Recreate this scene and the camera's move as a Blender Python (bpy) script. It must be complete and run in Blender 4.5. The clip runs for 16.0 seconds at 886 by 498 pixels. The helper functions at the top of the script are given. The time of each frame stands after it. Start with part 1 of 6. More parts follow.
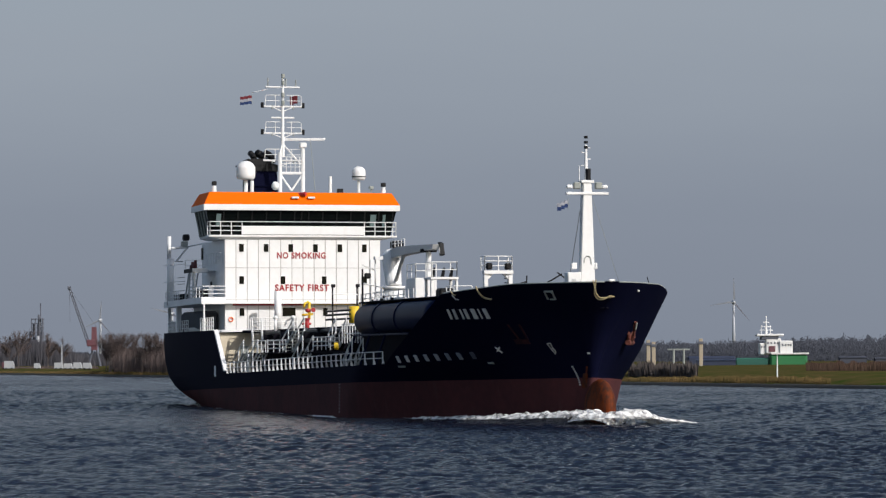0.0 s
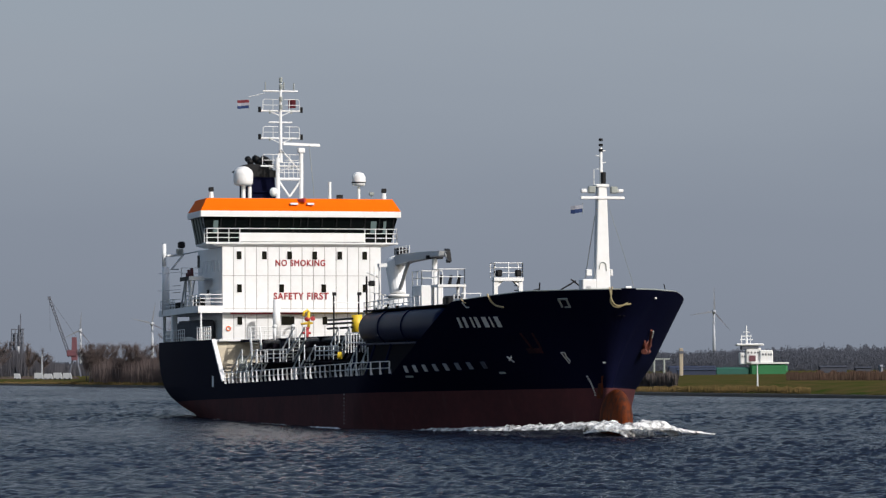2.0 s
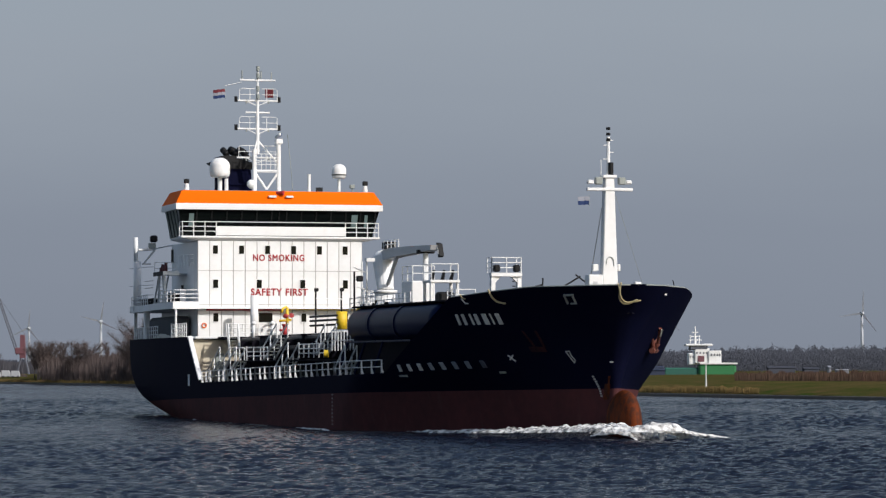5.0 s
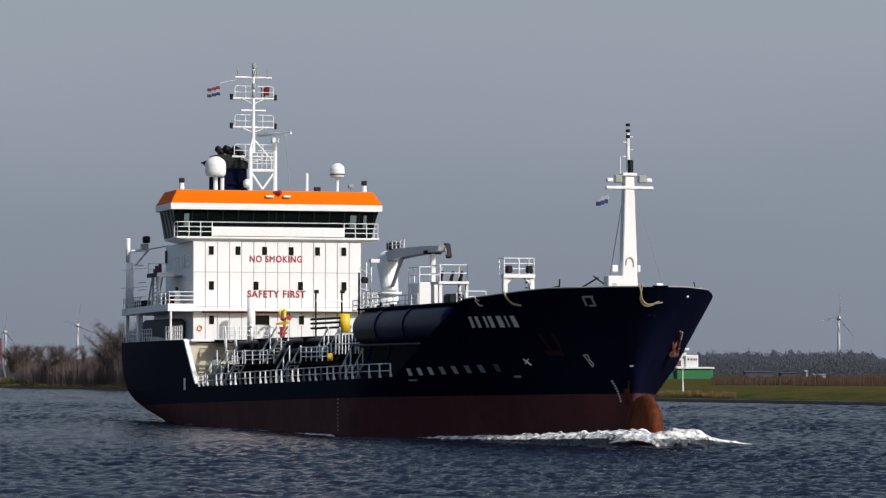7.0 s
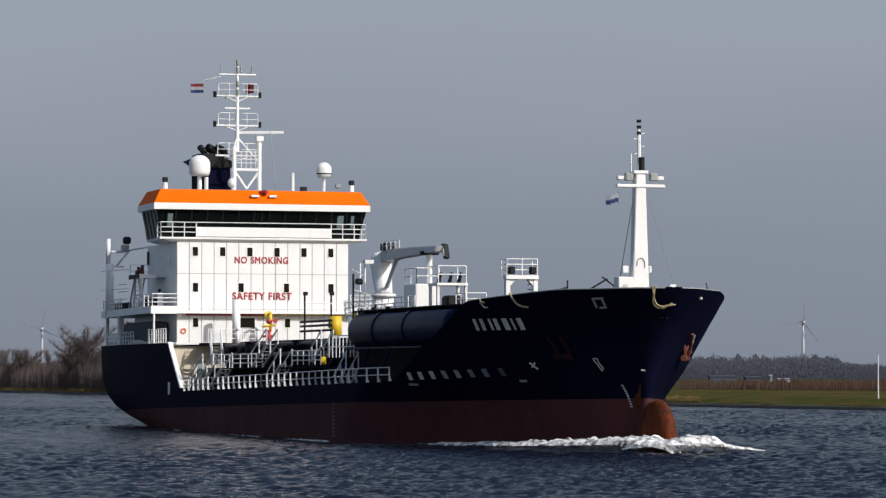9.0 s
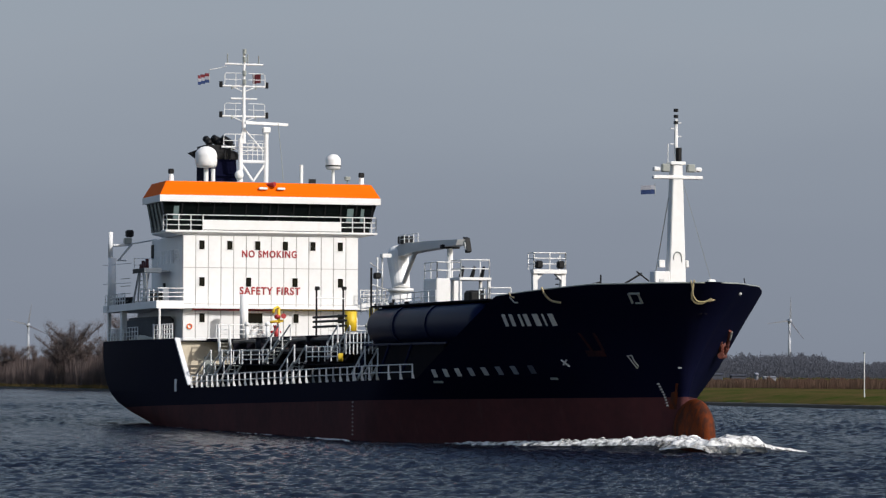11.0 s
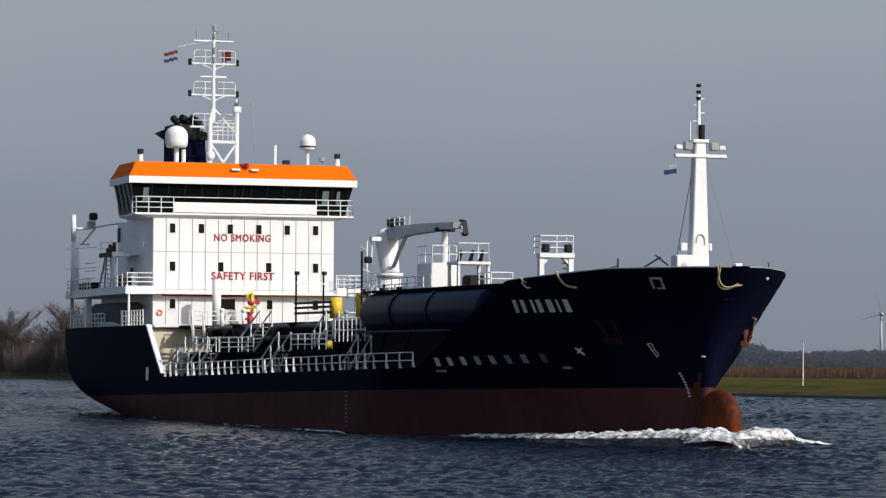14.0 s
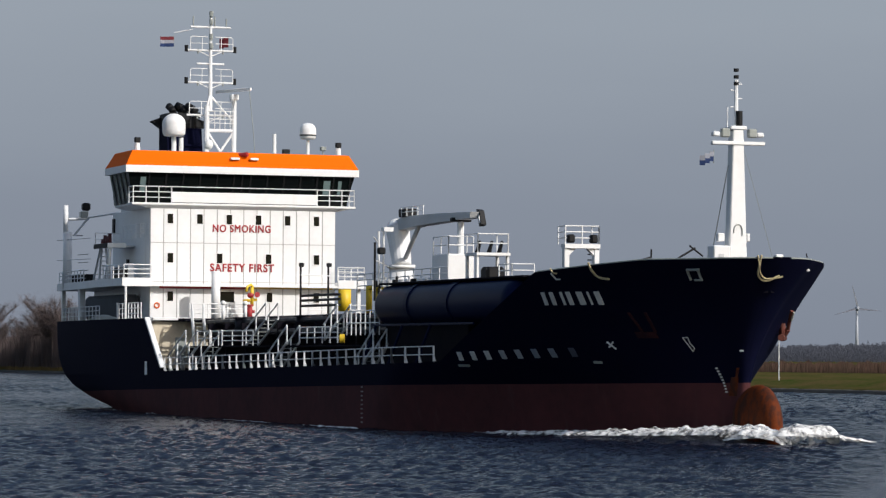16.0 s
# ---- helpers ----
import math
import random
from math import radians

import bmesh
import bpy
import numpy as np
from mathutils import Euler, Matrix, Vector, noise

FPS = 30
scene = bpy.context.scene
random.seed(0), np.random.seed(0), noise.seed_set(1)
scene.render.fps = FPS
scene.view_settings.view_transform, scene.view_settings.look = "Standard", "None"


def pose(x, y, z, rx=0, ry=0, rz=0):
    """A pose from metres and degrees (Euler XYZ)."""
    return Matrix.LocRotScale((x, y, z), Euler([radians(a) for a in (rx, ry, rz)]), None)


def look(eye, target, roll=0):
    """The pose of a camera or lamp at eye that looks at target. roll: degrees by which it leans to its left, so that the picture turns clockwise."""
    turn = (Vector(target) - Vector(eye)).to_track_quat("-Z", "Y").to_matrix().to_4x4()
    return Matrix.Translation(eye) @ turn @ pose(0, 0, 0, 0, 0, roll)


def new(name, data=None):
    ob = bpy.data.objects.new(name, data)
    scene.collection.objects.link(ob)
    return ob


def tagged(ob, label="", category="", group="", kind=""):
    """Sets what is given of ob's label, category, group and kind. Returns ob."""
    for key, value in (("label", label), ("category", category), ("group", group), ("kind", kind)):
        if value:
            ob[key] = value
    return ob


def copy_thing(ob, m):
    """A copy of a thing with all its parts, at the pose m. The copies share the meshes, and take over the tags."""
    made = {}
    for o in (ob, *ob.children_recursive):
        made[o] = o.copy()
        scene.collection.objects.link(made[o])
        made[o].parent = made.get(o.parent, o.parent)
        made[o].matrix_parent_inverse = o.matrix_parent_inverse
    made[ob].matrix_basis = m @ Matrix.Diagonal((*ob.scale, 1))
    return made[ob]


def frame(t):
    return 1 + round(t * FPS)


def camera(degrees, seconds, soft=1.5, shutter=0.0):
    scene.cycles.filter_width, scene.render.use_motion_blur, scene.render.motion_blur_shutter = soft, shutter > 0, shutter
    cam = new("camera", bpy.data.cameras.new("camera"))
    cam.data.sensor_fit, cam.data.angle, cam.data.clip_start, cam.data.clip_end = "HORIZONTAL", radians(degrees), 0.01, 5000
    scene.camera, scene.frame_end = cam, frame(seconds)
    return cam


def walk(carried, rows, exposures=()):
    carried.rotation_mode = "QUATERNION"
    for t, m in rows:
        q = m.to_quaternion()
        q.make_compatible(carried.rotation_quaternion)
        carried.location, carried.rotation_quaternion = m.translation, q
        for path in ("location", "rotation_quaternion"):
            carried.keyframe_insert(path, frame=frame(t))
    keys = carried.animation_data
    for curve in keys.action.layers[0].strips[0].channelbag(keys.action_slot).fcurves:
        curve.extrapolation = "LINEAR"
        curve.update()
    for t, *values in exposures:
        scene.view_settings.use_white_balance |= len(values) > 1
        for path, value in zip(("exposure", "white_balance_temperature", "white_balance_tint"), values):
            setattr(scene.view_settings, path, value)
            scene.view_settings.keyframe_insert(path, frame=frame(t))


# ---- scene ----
cam = camera(15.0, 16.0, soft=1.3)
EYE = (0, 0, 4.02)


def aim(yaw, pitch, roll):
    """The camera's pose for degrees to the right of +y, upwards, and of lean."""
    a, b = radians(yaw), radians(pitch)
    way = Vector((math.sin(a) * math.cos(b), math.cos(a) * math.cos(b), math.sin(b)))
    return look(EYE, Vector(EYE) + 100 * way, roll)


walk(cam, [
    (0, aim(-1.552, 1.875, -0.244)),
    (0.5, aim(-1.601, 2.042, -0.122)),
    (1, aim(-1.642, 2.175, 0.028)),
    (1.5, aim(-1.680, 2.158, -0.140)),
    (2, aim(-1.216, 2.041, -0.301)),
    (2.5, aim(-1.018, 1.877, -0.401)),
    (3, aim(-1.001, 1.929, -0.291)),
    (3.5, aim(-0.890, 1.930, -0.327)),
    (4, aim(-0.647, 1.951, -0.141)),
    (6.5, aim(-0.079, 2.094, -0.157)),
    (7, aim(0.035, 2.094, -0.010)),
    (7.5, aim(0.428, 2.110, -0.012)),
    (8, aim(0.584, 2.159, 0.009)),
    (8.5, aim(0.617, 2.170, 0.027)),
    (11, aim(0.859, 2.117, 0.205)),
    (11.5, aim(1.180, 2.142, 0.256)),
    (12, aim(1.507, 2.121, 0.209)),
    (12.5, aim(1.555, 2.015, 0.198)),
    (13, aim(1.614, 1.973, 0.247)),
    (13.5, aim(1.672, 1.938, 0.204)),
    (14, aim(1.886, 1.923, 0.281)),
    (14.5, aim(2.043, 1.908, 0.286)),
    (15, aim(2.128, 1.976, 0.374)),
    (15.5, aim(2.243, 1.940, 0.307)),
    (16, aim(2.291, 1.823, 0.330)),
], exposures=((0, 0.0, 6350, 10), (16, 0.0, 6350, 10)))

# ---- world and sun ----
SUN_EL, SUN_AZ = radians(34), radians(131)   # azimuth clockwise from +y
world = bpy.data.worlds.new("sky")
scene.world = world
world.use_nodes = True
wn = world.node_tree.nodes
sky = wn.new("ShaderNodeTexSky")
sky.sky_type, sky.sun_disc = "NISHITA", False
sky.sun_elevation, sky.sun_rotation = SUN_EL, SUN_AZ
sky.air_density, sky.dust_density, sky.ozone_density = 1.2, 2.5, 1.5
world.node_tree.links.new(sky.outputs[0], wn["Background"].inputs[0])
wn["Background"].inputs[1].default_value = 0.105
sun = new("sun", bpy.data.lights.new("sun", "SUN"))
sun.data.energy, sun.data.angle, sun.data.color = 3.75, radians(0.6), (1.0, 0.955, 0.90)
sun_way = Vector((math.sin(SUN_AZ) * math.cos(SUN_EL), math.cos(SUN_AZ) * math.cos(SUN_EL), math.sin(SUN_EL)))
sun.matrix_world = look(sun_way * 300, (0, 0, 0))

# ---- materials ----


def mat(name, col, rough=0.5, metal=0.0, col2=None, scale=3.0, amount=0.35, bump=0.0, bump_scale=30.0, emit=0.0, spec=0.5, fine=True):
    """A painted or plain surface: two scales of colour variation, and relief."""
    m = bpy.data.materials.new(name)
    m.use_nodes = True
    n, l = m.node_tree.nodes, m.node_tree.links
    b = n["Principled BSDF"]
    b.inputs["Roughness"].default_value, b.inputs["Metallic"].default_value = rough, metal
    b.inputs["Specular IOR Level"].default_value = spec
    co = n.new("ShaderNodeTexCoord")
    big = n.new("ShaderNodeTexNoise")
    big.inputs["Scale"].default_value, big.inputs["Detail"].default_value = 1.0 / scale, 6
    l.new(co.outputs["Object"], big.inputs["Vector"])
    small = n.new("ShaderNodeTexNoise")
    small.inputs["Scale"].default_value, small.inputs["Detail"].default_value = 9.0 / scale, 5
    l.new(co.outputs["Object"], small.inputs["Vector"])
    add = n.new("ShaderNodeMath")
    add.operation = "MULTIPLY_ADD"
    add.inputs[1].default_value = 0.5
    l.new(small.outputs["Fac"], add.inputs[0])
    l.new(big.outputs["Fac"], add.inputs[2])
    ramp = n.new("ShaderNodeMapRange")
    ramp.inputs["From Min"].default_value, ramp.inputs["From Max"].default_value = 0.5, 1.0
    ramp.inputs["To Max"].default_value = amount
    l.new(add.outputs[0], ramp.inputs["Value"])
    mix = n.new("ShaderNodeMix")
    mix.data_type = "RGBA"
    mix.inputs["A"].default_value = (*col, 1)
    mix.inputs["B"].default_value = (*(col2 or [c * 0.6 for c in col]), 1)
    l.new(ramp.outputs[0], mix.inputs["Factor"])
    l.new(mix.outputs["Result"], b.inputs["Base Color"])
    if bump:
        bn = n.new("ShaderNodeTexNoise")
        bn.inputs["Scale"].default_value, bn.inputs["Detail"].default_value = bump_scale, 4
        l.new(co.outputs["Object"], bn.inputs["Vector"])
        bp = n.new("ShaderNodeBump")
        bp.inputs["Strength"].default_value, bp.inputs["Distance"].default_value = bump, 0.05
        l.new(bn.outputs["Fac"], bp.inputs["Height"])
        l.new(bp.outputs["Normal"], b.inputs["Normal"])
    return m


def streaks(m, col, stretch=0.12, lo=0.62, hi=0.8, amount=0.6, size=1.2):
    """Adds streaks that run down a surface (rust, dirt) to a material of mat()."""
    n, l = m.node_tree.nodes, m.node_tree.links
    b = n["Principled BSDF"]
    old = b.inputs["Base Color"].links[0].from_socket
    co, mp, tx = n.new("ShaderNodeTexCoord"), n.new("ShaderNodeMapping"), n.new("ShaderNodeTexNoise")
    mp.inputs["Scale"].default_value = (size, size, size * stretch)
    tx.inputs["Scale"].default_value, tx.inputs["Detail"].default_value = 1.0, 7
    l.new(co.outputs["Object"], mp.inputs["Vector"])
    l.new(mp.outputs["Vector"], tx.inputs["Vector"])
    r = n.new("ShaderNodeMapRange")
    r.inputs["From Min"].default_value, r.inputs["From Max"].default_value, r.inputs["To Max"].default_value = lo, hi, amount
    l.new(tx.outputs["Fac"], r.inputs["Value"])
    mix = n.new("ShaderNodeMix")
    mix.data_type = "RGBA"
    mix.inputs["B"].default_value = (*col, 1)
    l.new(r.outputs[0], mix.inputs["Factor"])
    l.new(old, mix.inputs["A"])
    l.new(mix.outputs["Result"], b.inputs["Base Color"])
    return m


NAVY = streaks(mat("navy_hull_paint", (0.0042, 0.0050, 0.0180), 0.5, col2=(0.0052, 0.0056, 0.0150), scale=6, amount=0.6, bump=0.06, bump_scale=1.5, spec=0.004), (0.008, 0.006, 0.010), amount=0.3)
BOOT = streaks(mat("antifouling_red", (0.100, 0.034, 0.036), 0.7, col2=(0.050, 0.023, 0.025), scale=5, amount=0.8, bump=0.1, bump_scale=3, spec=0.03), (0.11, 0.065, 0.065), amount=0.45)
RUST = streaks(mat("rusty_orange_bulb", (0.175, 0.036, 0.007), 0.7, col2=(0.070, 0.020, 0.009), scale=0.8, amount=1.0, bump=0.3, bump_scale=6, spec=0.08), (0.04, 0.018, 0.014), stretch=0.4, lo=0.46, hi=0.6, amount=0.85, size=2.6)
WHITE = streaks(mat("white_ship_paint", (0.80, 0.80, 0.80), 0.4, col2=(0.66, 0.64, 0.61), scale=2.5, amount=0.5), (0.45, 0.33, 0.24), lo=0.66, hi=0.85, amount=0.35)
SEAM = mat("stained_seam", (0.46, 0.45, 0.45), 0.6, col2=(0.32, 0.28, 0.25), scale=1.5, amount=0.8)
CREAM = mat("cream_bulkhead", (0.62, 0.55, 0.42), 0.55, col2=(0.4, 0.3, 0.2), scale=1.5, amount=0.5)
ORANGE = mat("orange_paint", (0.84, 0.135, 0.002), 0.55, col2=(0.76, 0.115, 0.002), scale=3, amount=0.4, spec=0.02)
GREY = mat("grey_crane_paint", (0.56, 0.57, 0.58), 0.5, col2=(0.40, 0.40, 0.41), scale=2)
DECK = mat("dark_deck_paint", (0.007, 0.008, 0.014), 0.7, col2=(0.018, 0.013, 0.013), scale=2, amount=0.7, spec=0.015)
PIPE = mat("dark_cargo_pipe", (0.006, 0.007, 0.012), 0.45, col2=(0.014, 0.011, 0.011), scale=1, spec=0.1)
TANK = mat("navy_tank_paint", (0.0045, 0.0085, 0.038), 0.36, col2=(0.005, 0.008, 0.028), scale=2.5, amount=0.5, spec=0.035)
BLACK = mat("black_paint", (0.008, 0.008, 0.009), 0.6, spec=0.25)
YELLOW = mat("yellow_paint", (0.75, 0.50, 0.02), 0.5, col2=(0.5, 0.33, 0.03), scale=1)
REDP = mat("red_paint", (0.36, 0.022, 0.025), 0.5, scale=1)
ROPE = mat("pale_mooring_rope", (0.55, 0.45, 0.26), 0.9, col2=(0.35, 0.28, 0.16), scale=0.4, amount=0.8, bump=0.4, bump_scale=25)
GLASS = mat("dark_window_glass", (0.004, 0.006, 0.006), 0.04, spec=0.16, scale=4)
PANE2 = mat("pale_window_glint", (0.16, 0.22, 0.22), 0.15, scale=2)
LAMPGREY = mat("lamp_grey", (0.30, 0.32, 0.30), 0.3, scale=0.5)
# flag cloths (blue, red, white) are darkened in colour to look backlit
BLUEF = mat("blue_cloth", (0.010, 0.028, 0.10), 0.9, scale=0.5)
DARKRED = mat("dark_red_paint", (0.09, 0.012, 0.014), 0.5, scale=0.5)
REDF = mat("red_cloth", (0.13, 0.014, 0.022), 0.9, scale=0.5)
WHITEF = mat("white_cloth", (0.26, 0.27, 0.31), 0.9, scale=0.5)
RADARB = mat("blue_radar_back", (0.02, 0.06, 0.2), 0.4, scale=1)
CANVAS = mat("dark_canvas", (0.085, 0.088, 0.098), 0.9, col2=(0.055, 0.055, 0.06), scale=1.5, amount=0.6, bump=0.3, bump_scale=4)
FOAM = mat("white_foam", (0.84, 0.83, 0.81), 0.95, col2=(0.60, 0.61, 0.62), scale=0.8, amount=0.6, bump=0.25, bump_scale=5, spec=0.05)


def feather(m, scale, lo, hi):
    """Breaks a surface into flecks: thin between them."""
    n, l = m.node_tree.nodes, m.node_tree.links
    out, b = n["Material Output"], n["Principled BSDF"]
    co, tx, r, tr, mx = (n.new(x) for x in ("ShaderNodeTexCoord", "ShaderNodeTexNoise", "ShaderNodeMapRange", "ShaderNodeBsdfTransparent", "ShaderNodeMixShader"))
    tx.inputs["Scale"].default_value, tx.inputs["Detail"].default_value = scale, 8
    r.inputs["From Min"].default_value, r.inputs["From Max"].default_value = lo, hi
    l.new(co.outputs["Object"], tx.inputs["Vector"])
    l.new(tx.outputs["Fac"], r.inputs["Value"])
    l.new(r.outputs[0], mx.inputs["Fac"])
    l.new(tr.outputs[0], mx.inputs[1])
    l.new(b.outputs[0], mx.inputs[2])
    l.new(mx.outputs[0], out.inputs["Surface"])
    return m


feather(FOAM, 2.8, 0.37, 0.58)
MIST = feather(mat("thin_foam", (0.8, 0.82, 0.84), 0.9, scale=1), 3.0, 0.42, 0.85)

# ---- mesh helpers ----


def part(name, bm, material, parent=None, label="", smooth=False):
    """Links a bmesh as one mesh object under a thing or a part."""
    me = bpy.data.meshes.new(name)
    bm.normal_update()
    bm.to_mesh(me)
    bm.free()
    for p in me.polygons:
        p.use_smooth = smooth
    me.materials.append(material)
    ob = new(name, me)
    ob.parent = parent
    if label:
        tagged(ob, label)
    return ob


def again(ob, name, m, parent, label=""):
    """Another object on the same mesh."""
    o = new(name, ob.data)
    o.parent, o.matrix_basis = parent, m
    if label:
        tagged(o, label)
    return o


def thing(name, label, category, group="", kind="", m=None):
    e = tagged(new(name), label, category, group, kind)
    e.matrix_basis = m or Matrix()
    return e


def box(bm, x0, x1, y0, y1, z0, z1, bevel=0.0):
    r = bmesh.ops.create_cube(bm, size=1)
    bmesh.ops.transform(bm, matrix=Matrix.Translation(((x0 + x1) / 2, (y0 + y1) / 2, (z0 + z1) / 2)) @ Matrix.Diagonal((x1 - x0, y1 - y0, z1 - z0, 1)), verts=r["verts"])
    if bevel:
        es = list({e for v in r["verts"] for e in v.link_edges})
        bmesh.ops.bevel(bm, geom=es, offset=bevel, segments=1, affect="EDGES")
    return bm


def rod(bm, a, b, r0, r1=None, n=8):
    """A tapered round bar from a to b."""
    a, b = Vector(a), Vector(b)
    d = b - a
    turn = d.to_track_quat("Z", "Y").to_matrix().to_4x4()
    bmesh.ops.create_cone(bm, cap_ends=True, segments=n, radius1=r0, radius2=r0 if r1 is None else r1, depth=d.length, matrix=Matrix.Translation((a + b) / 2) @ turn)
    return bm


def polyrod(bm, pts, r, n=6):
    for a, b in zip(pts, pts[1:]):
        rod(bm, a, b, r, n=n)
    return bm


def tube(bm, pts, r, n=5):
    """One bent tube through the points."""
    pts = [Vector(p) for p in pts]
    rings = []
    for i, p in enumerate(pts):
        d = (pts[min(i + 1, len(pts) - 1)] - pts[max(i - 1, 0)]).normalized()
        q = d.to_track_quat("Z", "Y")
        rings.append([bm.verts.new(p + q @ Vector((r * math.cos(6.2832 * k / n), r * math.sin(6.2832 * k / n), 0))) for k in range(n)])
    for a, b in zip(rings, rings[1:]):
        for k in range(n):
            bm.faces.new((a[k], a[(k + 1) % n], b[(k + 1) % n], b[k]))
    bm.faces.new(rings[0][::-1])
    bm.faces.new(rings[-1])
    return bm


def ball(bm, c, rx, ry, rz, u=20, v=12):
    bmesh.ops.create_uvsphere(bm, u_segments=u, v_segments=v, radius=1, matrix=Matrix.Translation(c) @ Matrix.Diagonal((rx, ry, rz, 1)))
    return bm


def prism(bm, pts, axis, a, b):
    """A polygon of 2D points, drawn out along an axis from a to b (x: points are y, z; y: x, z; z: x, y)."""
    def at(p, k):
        return {"x": (k, p[0], p[1]), "y": (p[0], k, p[1]), "z": (p[0], p[1], k)}[axis]
    lo, hi = [bm.verts.new(at(p, a)) for p in pts], [bm.verts.new(at(p, b)) for p in pts]
    n = len(pts)
    for i in range(n):
        bm.faces.new((lo[i], lo[(i + 1) % n], hi[(i + 1) % n], hi[i]))
    bm.faces.new(lo[::-1])
    bm.faces.new(hi)
    bmesh.ops.recalc_face_normals(bm, faces=bm.faces)
    return bm


def B():
    return bmesh.new()


def solid(ob, thickness, offset=-1):
    s = ob.modifiers.new("thickness", "SOLIDIFY")
    s.thickness, s.offset = thickness, offset
    return ob

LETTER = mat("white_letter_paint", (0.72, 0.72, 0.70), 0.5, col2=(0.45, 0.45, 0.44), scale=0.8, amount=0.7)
# three steps of fading daylight for the bulwark ports, painted as plain tones
LIT = mat("port_light_blue_grey", (0.22, 0.25, 0.30), 0.5, scale=0.6)
PALE = mat("port_light_pale", (0.42, 0.44, 0.47), 0.5, col2=(0.3, 0.31, 0.34), scale=0.6, amount=0.7)
DIM = mat("port_light_dim", (0.07, 0.08, 0.11), 0.5, scale=0.6)
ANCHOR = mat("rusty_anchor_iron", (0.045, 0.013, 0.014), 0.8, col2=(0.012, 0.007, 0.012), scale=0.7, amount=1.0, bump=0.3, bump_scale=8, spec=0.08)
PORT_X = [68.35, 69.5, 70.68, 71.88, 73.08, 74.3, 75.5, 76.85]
NAME_BARS = ((76.95, 0.22), (77.5, 0.24), (78.15, 0.14), (78.6, 0.26), (79.3, 0.34), (79.82, 0.1), (80.35, 0.3))
HOOK = mat("red_rust_iron", (0.16, 0.04, 0.025), 0.8, col2=(0.05, 0.018, 0.014), scale=0.5, amount=1.0, bump=0.3, bump_scale=8)
# ---- water ----


def wave_height(x, y):
    """Wind ripples on the river: many short crossing waves."""
    rng = np.random.RandomState(4)
    z = np.zeros_like(x)
    for k in range(46):
        lam = 0.36 * (2.1 / 0.36) ** rng.rand()
        a = radians(248 + rng.randn() * 30)
        amp = 0.0105 * lam ** 0.9 * (0.6 + 0.8 * rng.rand())
        ph = 6.28 * rng.rand()
        q = 6.283 / lam * (x * math.cos(a) + y * math.sin(a)) + ph
        z += amp * (np.sin(q) + 0.25 * np.sin(2 * q + 1.6))
    gust = 0.75 + 0.35 * np.sin(x * 0.045 + y * 0.021 + 1) * np.sin(y * 0.033 - x * 0.02)
    return z * gust


def build_water():
    us = np.concatenate([-np.geomspace(30, 0.23, 24), np.arange(-0.22, 0.2201, 0.0008), np.geomspace(0.23, 30, 24)])
    ys = [-60.0, 0.0, 40.0, 70.0]
    while ys[-1] < 900:
        ys.append(ys[-1] + 0.15 * max(ys[-1], 85) / 85)
    ys = np.concatenate([np.array(ys), np.geomspace(930, 4300, 20)])
    U, Y = np.meshgrid(us, ys)
    X = U * np.maximum(Y, 70)
    fade = np.clip((0.22 - np.abs(U)) / 0.03, 0, 1) * np.clip((900 - Y) / 100, 0, 1) * np.clip((Y - 60) / 15, 0, 1)
    Z = wave_height(X, Y) * fade
    ny, nx = X.shape
    co = np.stack([X, Y, Z], -1).reshape(-1, 3)
    i = (np.arange(ny - 1)[:, None] * nx + np.arange(nx - 1)[None]).ravel()
    me = bpy.data.meshes.new("water")
    me.vertices.add(len(co))
    me.vertices.foreach_set("co", co.ravel())
    me.loops.add(4 * len(i))
    me.polygons.add(len(i))
    me.loops.foreach_set("vertex_index", np.stack([i, i + 1, i + nx + 1, i + nx], -1).ravel())
    me.polygons.foreach_set("loop_start", np.arange(len(i)) * 4)
    me.polygons.foreach_set("loop_total", np.full(len(i), 4))
    me.polygons.foreach_set("use_smooth", np.ones(len(i), bool))
    me.update()
    m = bpy.data.materials.new("river_water")
    m.use_nodes = True
    n, l = m.node_tree.nodes, m.node_tree.links
    b = n["Principled BSDF"]
    b.inputs["Base Color"].default_value = (0.007, 0.010, 0.021, 1)
    b.inputs["Roughness"].default_value, b.inputs["IOR"].default_value = 0.15, 1.33
    b.inputs["Specular IOR Level"].default_value = 0.33
    co_, last = n.new("ShaderNodeTexCoord"), None
    for s, k, dist in ((2.6, (1, 1.7, 1), 0.26), (7.5, (1, 1.5, 1), 0.09)):
        mp, tx, bp = n.new("ShaderNodeMapping"), n.new("ShaderNodeTexNoise"), n.new("ShaderNodeBump")
        mp.inputs["Scale"].default_value = k
        mp.inputs["Rotation"].default_value = (0, 0, 0.25)
        tx.inputs["Scale"].default_value, tx.inputs["Detail"].default_value = s, 3
        bp.inputs["Strength"].default_value, bp.inputs["Distance"].default_value = 0.8, dist
        l.new(co_.outputs["Object"], mp.inputs["Vector"])
        l.new(mp.outputs["Vector"], tx.inputs["Vector"])
        l.new(tx.outputs["Fac"], bp.inputs["Height"])
        if last:
            l.new(last.outputs["Normal"], bp.inputs["Normal"])
        last = bp
    l.new(last.outputs["Normal"], b.inputs["Normal"])
    me.materials.append(m)
    return tagged(new("water", me), "choppy dark blue-grey river water with wind ripples", "water", kind="structure")


water = build_water()

# ---- banks ----
# the far shore runs from SH0 to the far left; inland is to its left-hand, far side
SH0, SHD = Vector((62.0, 372.0)), Vector((-0.335, 0.942)).normalized()
SHN = Vector((SHD.y, -SHD.x)) * 1.0   # points inland


